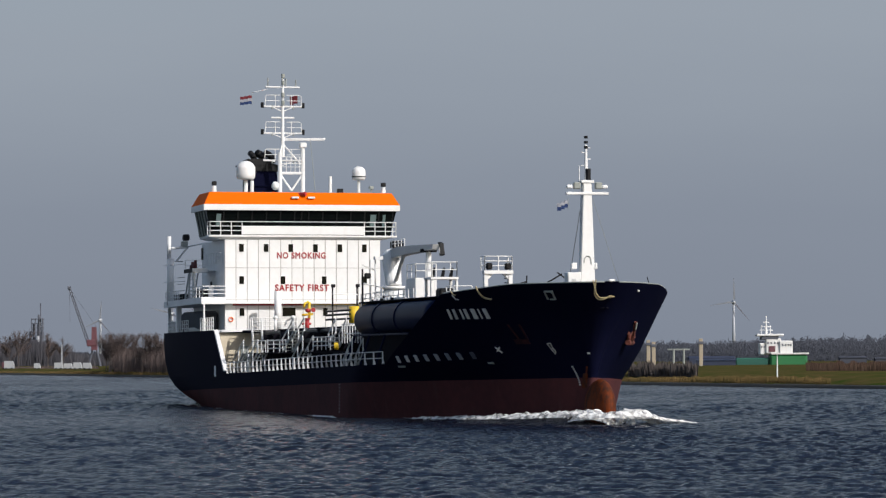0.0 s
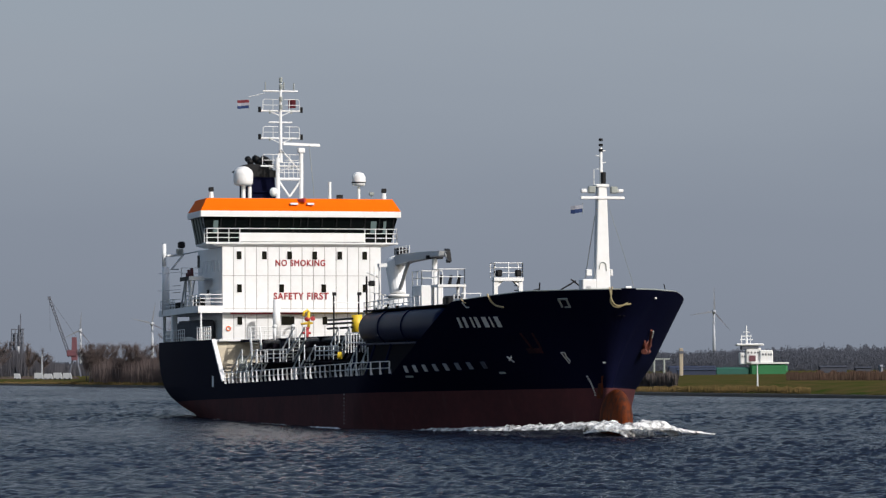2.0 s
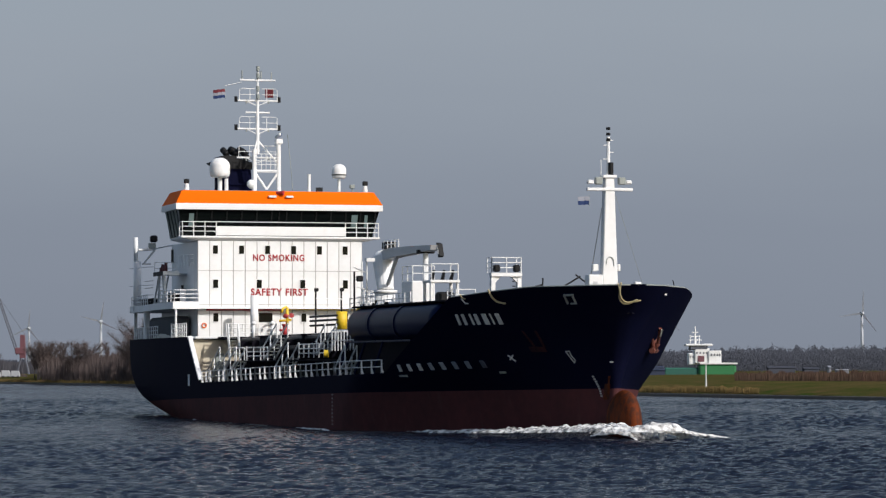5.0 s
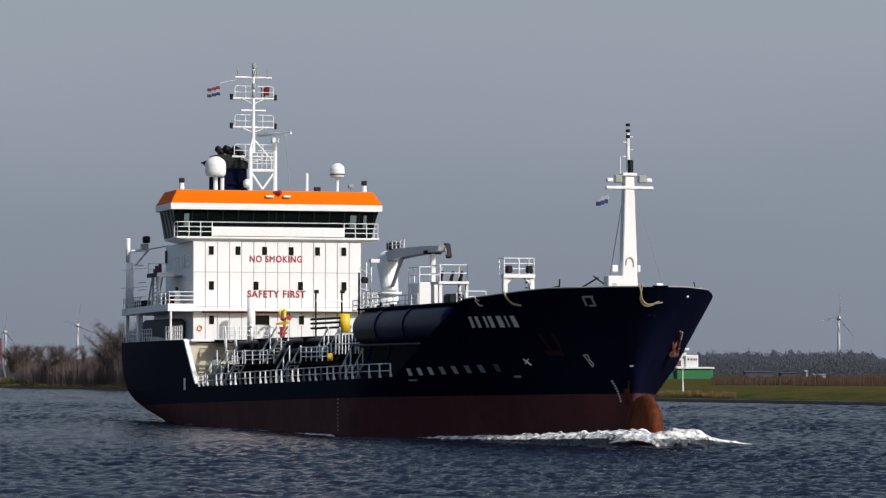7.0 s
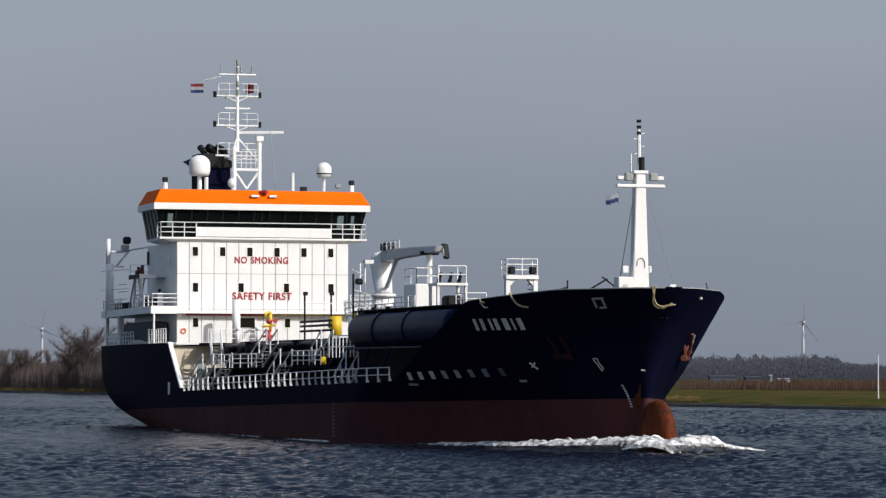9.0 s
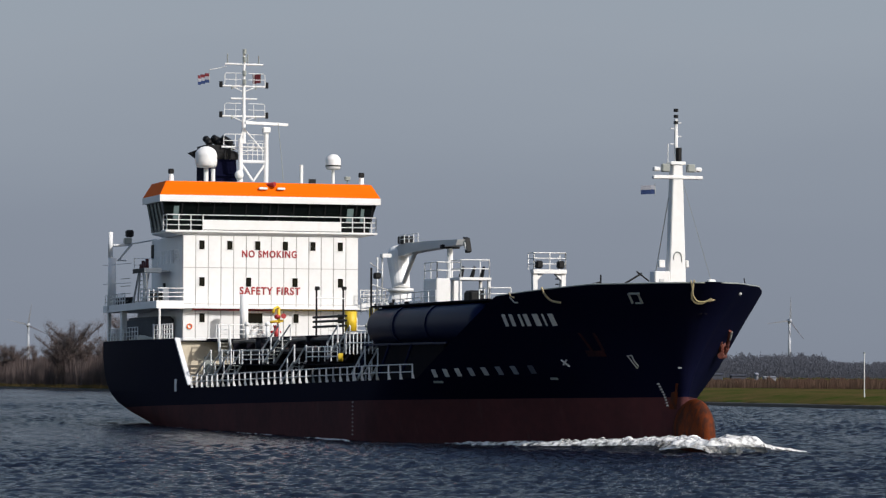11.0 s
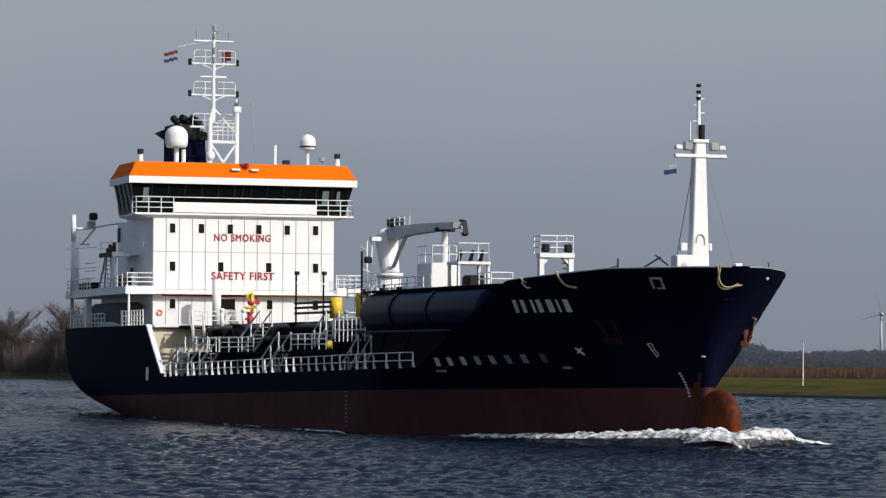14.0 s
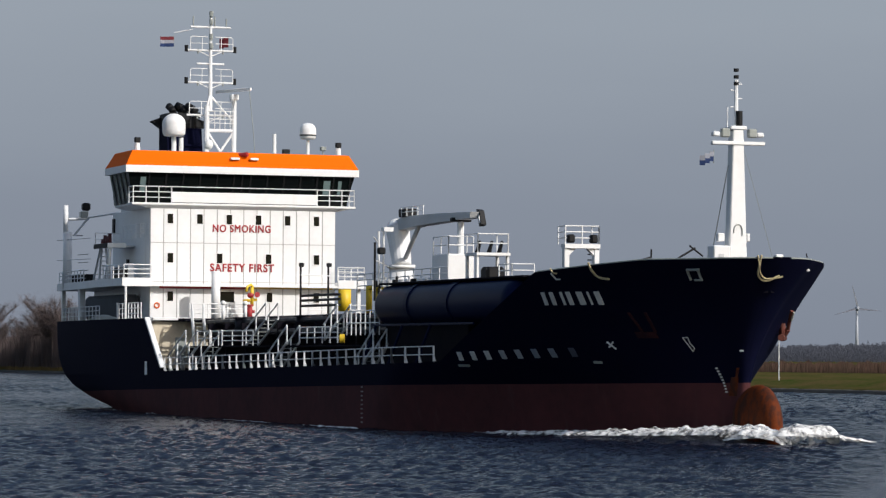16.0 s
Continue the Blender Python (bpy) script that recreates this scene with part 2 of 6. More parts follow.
def shore(s, d, z=0.0):
    p = SH0 + SHD * s + SHN * d
    return Vector((p.x, p.y, z))


def ground_height(s, d):
    prof = ((-6, -1.2), (0, -0.15), (0.25, 0.45), (2, 0.7), (7, 1.3), (14, 1.6), (60, 1.8), (400, 2.2), (6000, 3.0))
    for (a, za), (b, zb) in zip(prof, prof[1:]):
        if d <= b:
            return za + (zb - za) * (d - a) / (b - a)
    return 3.0


def build_bank():
    ss = [-1500, -700, -300, -180] + list(np.arange(-120, 760, 1.6)) + [800, 900, 1100, 1500, 2300, 3500]
    ds = [-6, 0, 0.25, 0.9, 2, 3, 4, 5.5, 7, 9, 11, 14, 18, 24, 34, 60, 120, 400, 1200, 4000]
    verts, faces = [], []
    for s in ss:
        for d in ds:
            z = ground_height(s, d)
            w = noise.noise(Vector((s * 0.05, d * 0.2, 3))) * 0.8
            if 0.25 <= d < 60:
                z += 0.25 * noise.noise(Vector((s * 0.22, d * 0.35, 0))) + 0.12 * noise.noise(Vector((s * 0.9, d, 7)))
            verts.append(shore(s, d + (w if d < 3 else 0), z))
    n = len(ds)
    for i in range(len(ss) - 1):
        for j in range(n - 1):
            faces.append((i * n + j, (i + 1) * n + j, (i + 1) * n + j + 1, i * n + j + 1))
    me = bpy.data.meshes.new("ground")
    me.from_pydata(verts, [], faces)
    for p in me.polygons:
        p.use_smooth = True
    me.materials.append(GRASS)
    return tagged(new("ground", me), "low far river bank of dry reeds and green grass", "river bank", kind="structure")


def grass_material():
    m = mat("bank_grass", (0.095, 0.064, 0.030), 0.95, col2=(0.030, 0.050, 0.010), scale=5, amount=1.0, bump=0.8, bump_scale=2.5, spec=0.0)
    return m


GRASS = grass_material()
ground = build_bank()
STONE = mat("dark_shore_stone", (0.035, 0.033, 0.03), 0.9, col2=(0.015, 0.015, 0.014), scale=2, amount=0.9, bump=0.6, bump_scale=3)
bm = B()
rows = []
for k in range(1900):
    t = -120 + k * 0.48
    w = noise.noise(Vector((t * 0.05, 0.0, 3))) * 0.8
    lift = 0.06 * noise.noise(Vector((t * 0.9, 5, 0))) + 0.05 * noise.noise(Vector((t * 2.3, 9, 0)))
    rows.append([bm.verts.new(shore(t, d + w + 0.5 * lift, z)) for d, z in ((-1.0, -0.6), (-0.55, 0.12 + lift), (-0.25, 0.42 + lift), (0.5, 0.5 + lift))])
for r0, r1 in zip(rows, rows[1:]):
    for j in range(3):
        bm.faces.new((r0[j], r1[j], r1[j + 1], r0[j + 1]))
bmesh.ops.recalc_face_normals(bm, faces=bm.faces)
tagged(part("shore_stones", bm, STONE), "dark wet stones along the water's edge", "stones", kind="stuff")

# the near bank under and behind the camera
bm = B()
bmesh.ops.create_grid(bm, x_segments=60, y_segments=24, size=1)
for v in bm.verts:
    x, y = v.co.x * 160, v.co.y * 60 - 46
    v.co = (x, y, 2.3 - 0.002 * abs(x) - max(0, (y + 2)) * 0.26 + 0.08 * noise.noise(Vector((x * 0.4, y * 0.4, 1))))
tagged(part("ground_near", bm, GRASS, smooth=True), "grassy near river bank sloping to the water", "river bank", kind="structure")

# pale hazy sky far behind everything
def build_backdrop():
    n = 48
    verts, faces = [], []
    for i in range(n + 1):
        a = radians(-70 + 140 * i / n)
        for z in (-40, 0, 60, 130, 220, 330, 470, 650, 900, 1400):
            verts.append((4600 * math.sin(a), 4600 * math.cos(a), z))
    k = 10
    for i in range(n):
        for j in range(k - 1):
            faces.append((i * k + j, i * k + j + 1, (i + 1) * k + j + 1, (i + 1) * k + j))
    me = bpy.data.meshes.new("backdrop")
    me.from_pydata(verts, [], faces)
    m = bpy.data.materials.new("hazy_sky")
    m.use_nodes = True
    nn, l = m.node_tree.nodes, m.node_tree.links
    nn.clear()
    out, em, ramp, sep, co, nz = (nn.new(x) for x in ("ShaderNodeOutputMaterial", "ShaderNodeEmission", "ShaderNodeValToRGB", "ShaderNodeSeparateXYZ", "ShaderNodeTexCoord", "ShaderNodeTexNoise"))
    l.new(co.outputs["Object"], sep.inputs[0])
    mp = nn.new("ShaderNodeMapping")
    mp.inputs["Scale"].default_value = (0.0012, 0.0012, 0.006)
    l.new(co.outputs["Object"], mp.inputs["Vector"])
    l.new(mp.outputs["Vector"], nz.inputs["Vector"])
    nz.inputs["Scale"].default_value, nz.inputs["Detail"].default_value = 1.0, 3
    ma = nn.new("ShaderNodeMath")
    ma.operation = "MULTIPLY_ADD"
    ma.inputs[1].default_value = 160
    l.new(nz.outputs["Fac"], ma.inputs[0])
    l.new(sep.outputs["Z"], ma.inputs[2])
    mr = nn.new("ShaderNodeMapRange")
    mr.inputs["From Min"].default_value, mr.inputs["From Max"].default_value = 0, 900
    l.new(ma.outputs[0], mr.inputs["Value"])
    l.new(mr.outputs[0], ramp.inputs["Fac"])
    el = ramp.color_ramp.elements
    el[0].position, el[0].color = 0.0, SKY0
    el[1].position, el[1].color = 1.0, SKY3
    for p, c in ((0.3, SKY1), (0.6, SKY2)):
        e = el.new(p)
        e.color = c
    l.new(ramp.outputs["Color"], em.inputs["Color"])
    l.new(em.outputs[0], out.inputs["Surface"])
    me.materials.append(m)
    return tagged(new("backdrop", me), "flat hazy grey-blue sky", "sky", kind="structure")


SKY0, SKY1, SKY2, SKY3 = (0.205, 0.230, 0.282, 1), (0.245, 0.275, 0.328, 1), (0.315, 0.352, 0.40, 1), (0.325, 0.39, 0.44, 1)
build_backdrop()

# ---- the tanker: x forward from the bridge front, y to port, z up from the waterline ----
ship = thing("tanker_ship", "navy-hulled coastal tanker with white accommodation and orange bridge roof, under way", "ship")
HB = 9.3
DECKZ, POOPZ = 3.1, 6.5


def nose(z):
    """The radius of the rounded stem at a height."""
    return 0.28 + 1.7 * (min(max(z - 2.5, 0), 6.0) / 6.0) ** 1.5


def stem(z):
    """How far forward the stem reaches at a height."""
    return stem_line(z) - 0.2 * nose(z)


def stem_line(z):
    pts = ((-2.5, 85.0), (0, 85.4), (1.5, 85.6), (3.0, 85.8), (4.4, 86.3), (5.5, 87.0), (6.8, 88.1), (8.2, 89.6), (9.0, 90.4))
    for (a, xa), (b, xb) in zip(pts, pts[1:]):
        if z <= b:
            return xa + (xb - xa) * (z - a) / (b - a)
    return 90.4


def stern(z):
    pts = ((-2.5, 8.0), (0, -5.5), (0.9, -14.0), (1.65, -19.0), (2.55, -22.2), (3.7, -23.4), (4.8, -23.7), (7.0, -23.8))
    for (a, xa), (b, xb) in zip(pts, pts[1:]):
        if z <= b:
            return xa + (xb - xa) * (z - a) / (b - a)
    return -23.8


def beam(x, z):
    """The hull's half breadth."""
    xs, xa = stem(z), stern(z)
    k = min(max(z / 8.5, 0), 1)
    x0 = 57.5 + 1.1 * max(z, 0)
    h = HB
    if x > x0:
        u = min((x - x0) / (xs - x0), 1)
        flare, over = min(max(z - 2.6, 0) / 1.8, 1), max(z - 4.4, 0)
        h *= max(1 - u ** (1.3 + 0.27 * flare + 0.11 * over), 0) ** (0.97 - 0.1 * flare - 0.018 * over)
        d, r = max(xs - x, 0), nose(z)
        if d < 2 * r:
            h = (h ** 4 + (2 * r * d - d * d) ** 2) ** 0.25
    a0 = xa + 26
    if x < a0:
        u = min((a0 - x) / (a0 - xa), 1)
        full = 0.84 + 0.04 * min(k * 1.6, 1)
        h *= 1 - (1 - full) * u ** 2.2
        if u > 0.95:
            h *= max(1 - ((u - 0.95) / 0.05) ** 3, 0) ** 0.4
    return h


def spread(n, bow=True):
    """Steps from 0 to 1, closer at the ends."""
    return [0.5 - 0.5 * math.cos(math.pi * i / n) for i in range(n + 1)]


def deck_line(x):
    """The ship lies lower at the stern: the height of her deck edge."""
    return 2.92 + 0.0145 * (x - 12.7)


def trimmed(z, x):
    """Heights between the waterline and the poop rail, by the ship's trim."""
    pts = ((0, 0), (2.15, 1.78 + 0.0152 * (x - 16)), (3.1, deck_line(x)), (6.5, 6.5))
    for (a, za), (b, zb) in zip(pts, pts[1:]):
        if a < z <= b:
            return za + (zb - za) * (z - a) / (b - a)
    return z


def plating(levels, left, right, n=90):
    """Both sides of the hull between two end lines, which are functions of the height."""
    bm = B()
    for side in (-1, 1):
        rows = []
        for z in levels:
            row = []
            for u in spread(n):
                zz = trimmed(z, left(z) + (right(z) - left(z)) * u)
                x = left(zz) + (right(zz) - left(zz)) * u
                row.append(bm.verts.new((x, side * beam(x, zz), zz)))
            rows.append(row)
        for r0, r1 in zip(rows, rows[1:]):
            for i in range(n):
                f = (r0[i], r0[i + 1], r1[i + 1], r1[i])
                bm.faces.new(f if side < 0 else f[::-1])
    bmesh.ops.remove_doubles(bm, verts=bm.verts, dist=0.004)
    return bm


def steps(a, b, n):
    return [a + (b - a) * i / n for i in range(n + 1)]


BOOTZ = 2.15
part("boot_topping", plating(steps(-2.5, BOOTZ, 8), stern, stem), BOOT, ship, "worn red-brown antifouling below the boot line", True)
part("hull_side", plating(steps(BOOTZ, DECKZ, 10), stern, stem), NAVY, ship, smooth=True)


def slant(z):
    return 12.4 - (z - DECKZ) * 4.3 / 3.4


solid(part("poop_side", plating(steps(DECKZ, POOPZ, 6), stern, slant, 60), NAVY, ship, smooth=True), 0.12).modifiers["thickness"].use_rim = False


def sheer(x):
    return 8.14 + 0.48 * min(max((x - 77.2) / 7, 0), 1)


def bow_plating():
    bm = B()
    n, k = 70, 14
    for side in (-1, 1):
        rows = []
        for j in range(k + 1):
            row = []
            for u in spread(n):
                x = 64.7 + u * (stem(8.57) - 64.7)
                top = max(min(sheer(x), DECKZ + (x - 64.7) * 0.402), deck_line(x) + 0.01)
                z = deck_line(x) + (top - deck_line(x)) * j / k
                x2 = 64.7 + u * (stem(z) - 64.7) if u > 0.55 else x
                w = min(max((u - 0.45) / 0.3, 0), 1)
                x2 = x * (1 - w) + (64.7 + u * (stem(z) - 64.7)) * w
                z = deck_line(x2) - 0.03 + (top - deck_line(x2) + 0.03) * j / k
                x2 = x * (1 - w) + (64.7 + u * (stem(z) - 64.7)) * w
                row.append(bm.verts.new((x2 + 0.006, side * (beam(x2, z) + 0.006), z)))
            rows.append(row)
        for r0, r1 in zip(rows, rows[1:]):
            for i in range(n):
                f = (r0[i], r0[i + 1], r1[i + 1], r1[i])
                bm.faces.new(f if side < 0 else f[::-1])
    bmesh.ops.remove_doubles(bm, verts=bm.verts, dist=0.004)
    return bm


solid(part("forecastle_side", bow_plating(), NAVY, ship, "navy forecastle bulwark with rust marks", True), 0.12).modifiers["thickness"].use_rim = False


def deck(name, z, x0, x1, material, inset=0.15, n=40, zf=None):
    bm = B()
    rows = []
    for i in range(n + 1):
        x = x0 + (x1 - x0) * i / n
        h = max(beam(x, z) - inset, 0.02)
        zz = zf(x) if zf else z
        rows.append((bm.verts.new((x, -h, zz)), bm.verts.new((x, h, zz)), bm.verts.new((x, -h, zz - 0.12)), bm.verts.new((x, h, zz - 0.12))))
    for a, b in zip(rows, rows[1:]):
        bm.faces.new((a[0], b[0], b[1], a[1]))
        bm.faces.new((a[2], a[3], b[3], b[2]))
        bm.faces.new((a[0], a[2], b[2], b[0]))
        bm.faces.new((a[1], b[1], b[3], a[3]))
    bmesh.ops.recalc_face_normals(bm, faces=bm.faces)
    return part(name, bm, material, ship)


deck("main_deck", DECKZ, -17.0, 85.0, DECK, zf=deck_line)
deck("poop_deck", POOPZ - 0.9, -22.9, 6.85, DECK, 0.2)
deck("forecastle_deck", 7.2, 75.5, 88.2, DECK, 0.25)
# rubbing strake and white painted edge of the poop break
for s in (-1, 1):
    bm = B()
    pts = [(slant(z), s * (beam(slant(z), z)), z) for z in (DECKZ, POOPZ)]
    rows = []
    for p in (Vector(pts[0]), Vector(pts[1])):
        rows.append([bm.verts.new(p + Vector(o)) for o in ((-0.06, s * 0.03, 0), (0.16, s * 0.03, 0.06), (0.16, -s * 0.3, 0.06), (-0.06, -s * 0.3, 0))])
    for i in range(4):
        bm.faces.new((rows[0][i], rows[0][(i + 1) % 4], rows[1][(i + 1) % 4], rows[1][i]))
    bm.faces.new(rows[0][::-1])
    bm.faces.new(rows[1])
    bmesh.ops.recalc_face_normals(bm, faces=bm.faces)
    part("poop_break_edge", bm, WHITE, ship, "white-edged slanting break of the poop")
# cream bulkhead under the accommodation, at the main deck
part("poop_bulkhead", box(B(), 6.9, 7.2, -8.9, 8.9, DECKZ, POOPZ - 0.22), CREAM, ship, "cream-painted bulkhead in shade")
bm = B()
box(bm, 3.3, 7.4, -8.9, -8.0, POOPZ - 0.2, POOPZ)
part("bulkhead_door", box(B(), 7.2, 7.3, -6.9, -6.2, DECKZ + 0.2, DECKZ + 2.1, 0.03), LAMPGREY, ship)
part("sill_plate", bm, WHITE, ship)

# bulb and stem
bm = B()
ball(bm, (87.2, 0, 0.9), 1.95, 0.74, 1.86, 32, 20)
for v in bm.verts:
    if v.co.x < 87.2:
        v.co.x = 87.2 + (v.co.x - 87.2) * 1.4
part("bulbous_bow", bm, RUST, ship, "rust-streaked orange bulbous bow", True)

# accommodation block
FRONT = 6.87
part("accommodation_block", box(B(), -11.0, -0.03, -FRONT + 0.02, FRONT - 0.02, 5.6, 14.4, 0.04), WHITE, ship, "white steel deckhouse, its side in shade")
part("front_backing", box(B(), -0.03, 0.0, -FRONT, FRONT, 6.5, 14.40), SEAM, ship)
cols = 14
pitch = 2 * FRONT / cols
zs = (6.55, 9.2, 11.95, 14.40)
for z0, z1 in zip(zs, zs[1:]):
    first = None
    for c in range(cols):
        y0 = -FRONT + c * pitch
        if first is None:
            first = part("wall_plate", box(B(), 0.0, 0.045, 0.034, pitch - 0.034, z0 + 0.022, z1 - 0.022), WHITE, ship)
            first.location = (0, y0, 0)
        else:
            again(first, "wall_plate", Matrix.Translation((0, y0, 0)), ship)


def window(y, z, w=0.42, h=0.68, x=0.045):
    fr = B()
    for a, b, c, d in ((-w / 2 - 0.05, w / 2 + 0.05, h / 2, h / 2 + 0.05), (-w / 2 - 0.05, w / 2 + 0.05, -h / 2 - 0.05, -h / 2), (-w / 2 - 0.05, -w / 2, -h / 2, h / 2), (w / 2, w / 2 + 0.05, -h / 2, h / 2)):
        box(fr, 0, 0.05, a, b, c, d)
    f = part("cabin_window", fr, WHITE, ship)
    f.location = (x, y, z)
    part("pane", box(B(), 0.004, 0.02, -w / 2, w / 2, -h / 2, h / 2), GLASS, f)
    return f


for y in (-5.42, -3.25, -1.08, 1.09, 3.26, 5.43):
    window(y, 13.66)
for y in (-5.4, -1.78, 1.86, 5.45):
    window(y, 10.88)
for y in (-5.38, 1.95, 5.45):
    window(y, 8.15)
window(-1.25, 8.15, 1.15, 0.75)


def words(text, y, z, width, height):
    cu = bpy.data.curves.new("painted_sign", "FONT")
    cu.body, cu.align_x, cu.align_y, cu.extrude, cu.size = text, "CENTER", "CENTER", 0.012, 1.0
    cu.bevel_depth, cu.bevel_resolution = 0.03, 0
    cu.space_character = 1.15
    cu.materials.append(REDP)
    ob = tagged(new("painted_sign", cu), "red painted capital letters: " + text)
    bpy.context.view_layer.update()
    ob.scale = (width / ob.dimensions.x, height / ob.dimensions.y, 1)
    ob.rotation_euler = (radians(90), 0, radians(90))
    ob.location = (0.06, y, z)
    ob.parent = ship


words("NO SMOKING", -0.15, 13.0, 4.3, 0.55)
words("SAFETY FIRST", -0.1, 10.2, 4.75, 0.6)

# red and yellow pipes across the front, vent, lifebuoy
part("fire_main", rod(B(), (0.25, -6.2, 8.82), (0.25, 0.2, 8.82), 0.12), REDP, ship, "red fire main on the front bulkhead")
part("foam_line", rod(B(), (0.25, 0.5, 8.86), (0.25, 6.6, 8.86), 0.11), YELLOW, ship, "yellow foam pipe")
part("ventilator", rod(B(), (2.6, -2.75, 6.5), (2.6, -2.75, 9.9), 0.32, n=14), WHITE, ship, "white round ventilator trunk", True)
bm = B()
ring = [(0.12, -6.35 + 0.18 * math.cos(i * 0.349), 7.5 + 0.18 * math.sin(i * 0.349)) for i in range(19)]
bm.clear()
polyrod(bm, ring, 0.04)
part("lifebuoy", bm, ORANGE, ship, "orange lifebuoy")

# side deck at the accommodation's first level
bm = B()
prism(bm, [(0.7, -9.0), (-6, -9.0), (-23.4, -8.1), (-23.4, 8.1), (-6, 9.0), (0.7, 9.0)], "z", 8.85, 9.02)
part("boat_deck", bm, WHITE, ship, "white overhanging boat deck")
for s in (-1, 1):
    bm = B()
    pts = [(0.7, s * 9.0), (-6, s * 9.0), (-23.4, s * 8.1)]
    for a, b in zip(pts, pts[1:]):
        n = Vector((b[1] - a[1], a[0] - b[0])).normalized() * 0.05
        prism(bm, [(a[0] + n.x, a[1] + n.y), (b[0] + n.x, b[1] + n.y), (b[0] - n.x, b[1] - n.y), (a[0] - n.x, a[1] - n.y)], "z", 8.85, 9.4)
    part("deck_fascia", bm, WHITE, ship, "white fascia plate of the boat deck")
bm = B()
box(bm, 0.66, 0.76, -9.05, -6.9, 8.82, 9.42)
part("front_fascia", bm, WHITE, ship)
part("front_fascia", box(B(), 0.66, 0.76, 6.9, 9.05, 8.82, 9.42), WHITE, ship)
pillar = part("deck_pillar", box(B(), -0.3, 0.3, -0.22, 0.22, 5.6, 8.86, 0.04), WHITE, ship)
pillar.location = (-14.6, -8.3, 0)
for x, y in ((-23.0, -7.7), (-18.5, 7.7), (-22.8, 7.6), (0.2, 8.6)):
    again(pillar, "deck_pillar", Matrix.Translation((x, y, 0)) @ Matrix.Diagonal((0.5, 0.6, 1, 1)), ship)
part("aft_house", box(B(), -21.0, -11.0, -5.8, 5.8, 5.6, 8.85, 0.05), WHITE, ship, "shaded white house under the boat deck")
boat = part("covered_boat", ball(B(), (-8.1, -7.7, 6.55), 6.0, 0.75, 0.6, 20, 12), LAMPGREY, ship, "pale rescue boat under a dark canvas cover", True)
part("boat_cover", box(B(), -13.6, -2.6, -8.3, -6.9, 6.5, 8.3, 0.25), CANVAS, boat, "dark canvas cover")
for x in (-12.5, -6.5):
    part("boat_cradle", box(B(), x - 0.12, x + 0.12, -8.3, -7.1, 5.6, 6.4), WHITE, ship)
bm = B()
rod(bm, (-5.4, -7.9, 5.6), (-5.0, -7.9, 7.9), 0.1)
part("davit_arm", bm, WHITE, ship)
part("davit_arm", rod(B(), (-3.2, -8.3, 5.6), (-3.4, -8.3, 7.7), 0.12), WHITE, ship)

# upper levels, side platforms
part("engine_casing", box(B(), -19.5, -10.98, -4.6, 4.6, 9.0, 14.6, 0.05), WHITE, ship, "white engine casing")
part("side_platform", box(B(), -8.2, -4.1, -8.9, -6.9, 11.74, 11.84), GREY, ship, "grey side platform")
part("platform_edge", box(B(), -4.1, -4.0, -8.95, -7.6, 11.66, 12.0, 0.02), WHITE, ship, "white front edge of the side platform")
# the face turned from the sun gets its shade as black paint
part("platform_edge", box(B(), -8.2, -4.15, -8.97, -8.9, 11.66, 12.0, 0.02), BLACK, ship, "side edge of the platform, painted black as shade")
part("platform_post", rod(B(), (-4.2, -8.75, 9.02), (-4.2, -8.75, 11.7), 0.1), WHITE, ship)
for x0, x1, m in ((-10.0, -7.6, GREY), (-6.2, -5.0, WHITE), (-4.9, -6.0, WHITE), (-8.0, -7.2, GREY)):
    part("platform_strut", rod(B(), (x0, -8.6, 9.02), (x1, -8.6, 11.7), 0.08, n=6), m, ship)
for k in range(8):
    u = (k + 0.6) / 8.4
    part("stair_tread", box(B(), -10.0 + 2.4 * u - 0.12, -10.0 + 2.4 * u + 0.12, -8.55, -7.85, 9.0 + 2.68 * u, 9.05 + 2.68 * u), GREY, ship)
part("stair_side", rod(B(), (-10.0, -7.8, 9.02), (-7.6, -7.8, 11.7), 0.06, n=6), GREY, ship)
for x, h in ((-7.7, 0.55), (-7.0, 0.8), (-6.3, 0.7), (-5.6, 0.9)):
    part("gas_bottle", rod(B(), (x, -8.4, 11.84), (x, -8.4, 11.84 + h), 0.16, 0.13, 10), DARKRED, ship, "dark red bottle on the side platform", True)
part("locker", box(B(), -3.6, -2.2, -8.7, -7.9, 9.02, 10.2, 0.05), BLACK, ship, "black open-fronted locker")
part("locker_frame", box(B(), -3.4, -2.3, -7.88, -7.4, 9.02, 10.5, 0.03), WHITE, ship)
part("side_door", box(B(), -10.9, -10.2, -6.93, -6.86, 12.9, 14.0, 0.02), BLACK, ship)
part("side_door", box(B(), -6.6, -5.9, -6.93, -6.86, 9.05, 10.9, 0.02), BLACK, ship)

# stern crane post on the boat deck
part("crane_post", rod(B(), (-20.6, -8.0, 9.0), (-20.6, -8.0, 13.3), 0.36, 0.32, 14), WHITE, ship, "white stores-crane post", True)
part("crane_mast", rod(B(), (-20.8, -8.1, 13.3), (-20.8, -8.1, 15.4), 0.19, n=12), WHITE, ship, "slim white tube over the post", True)
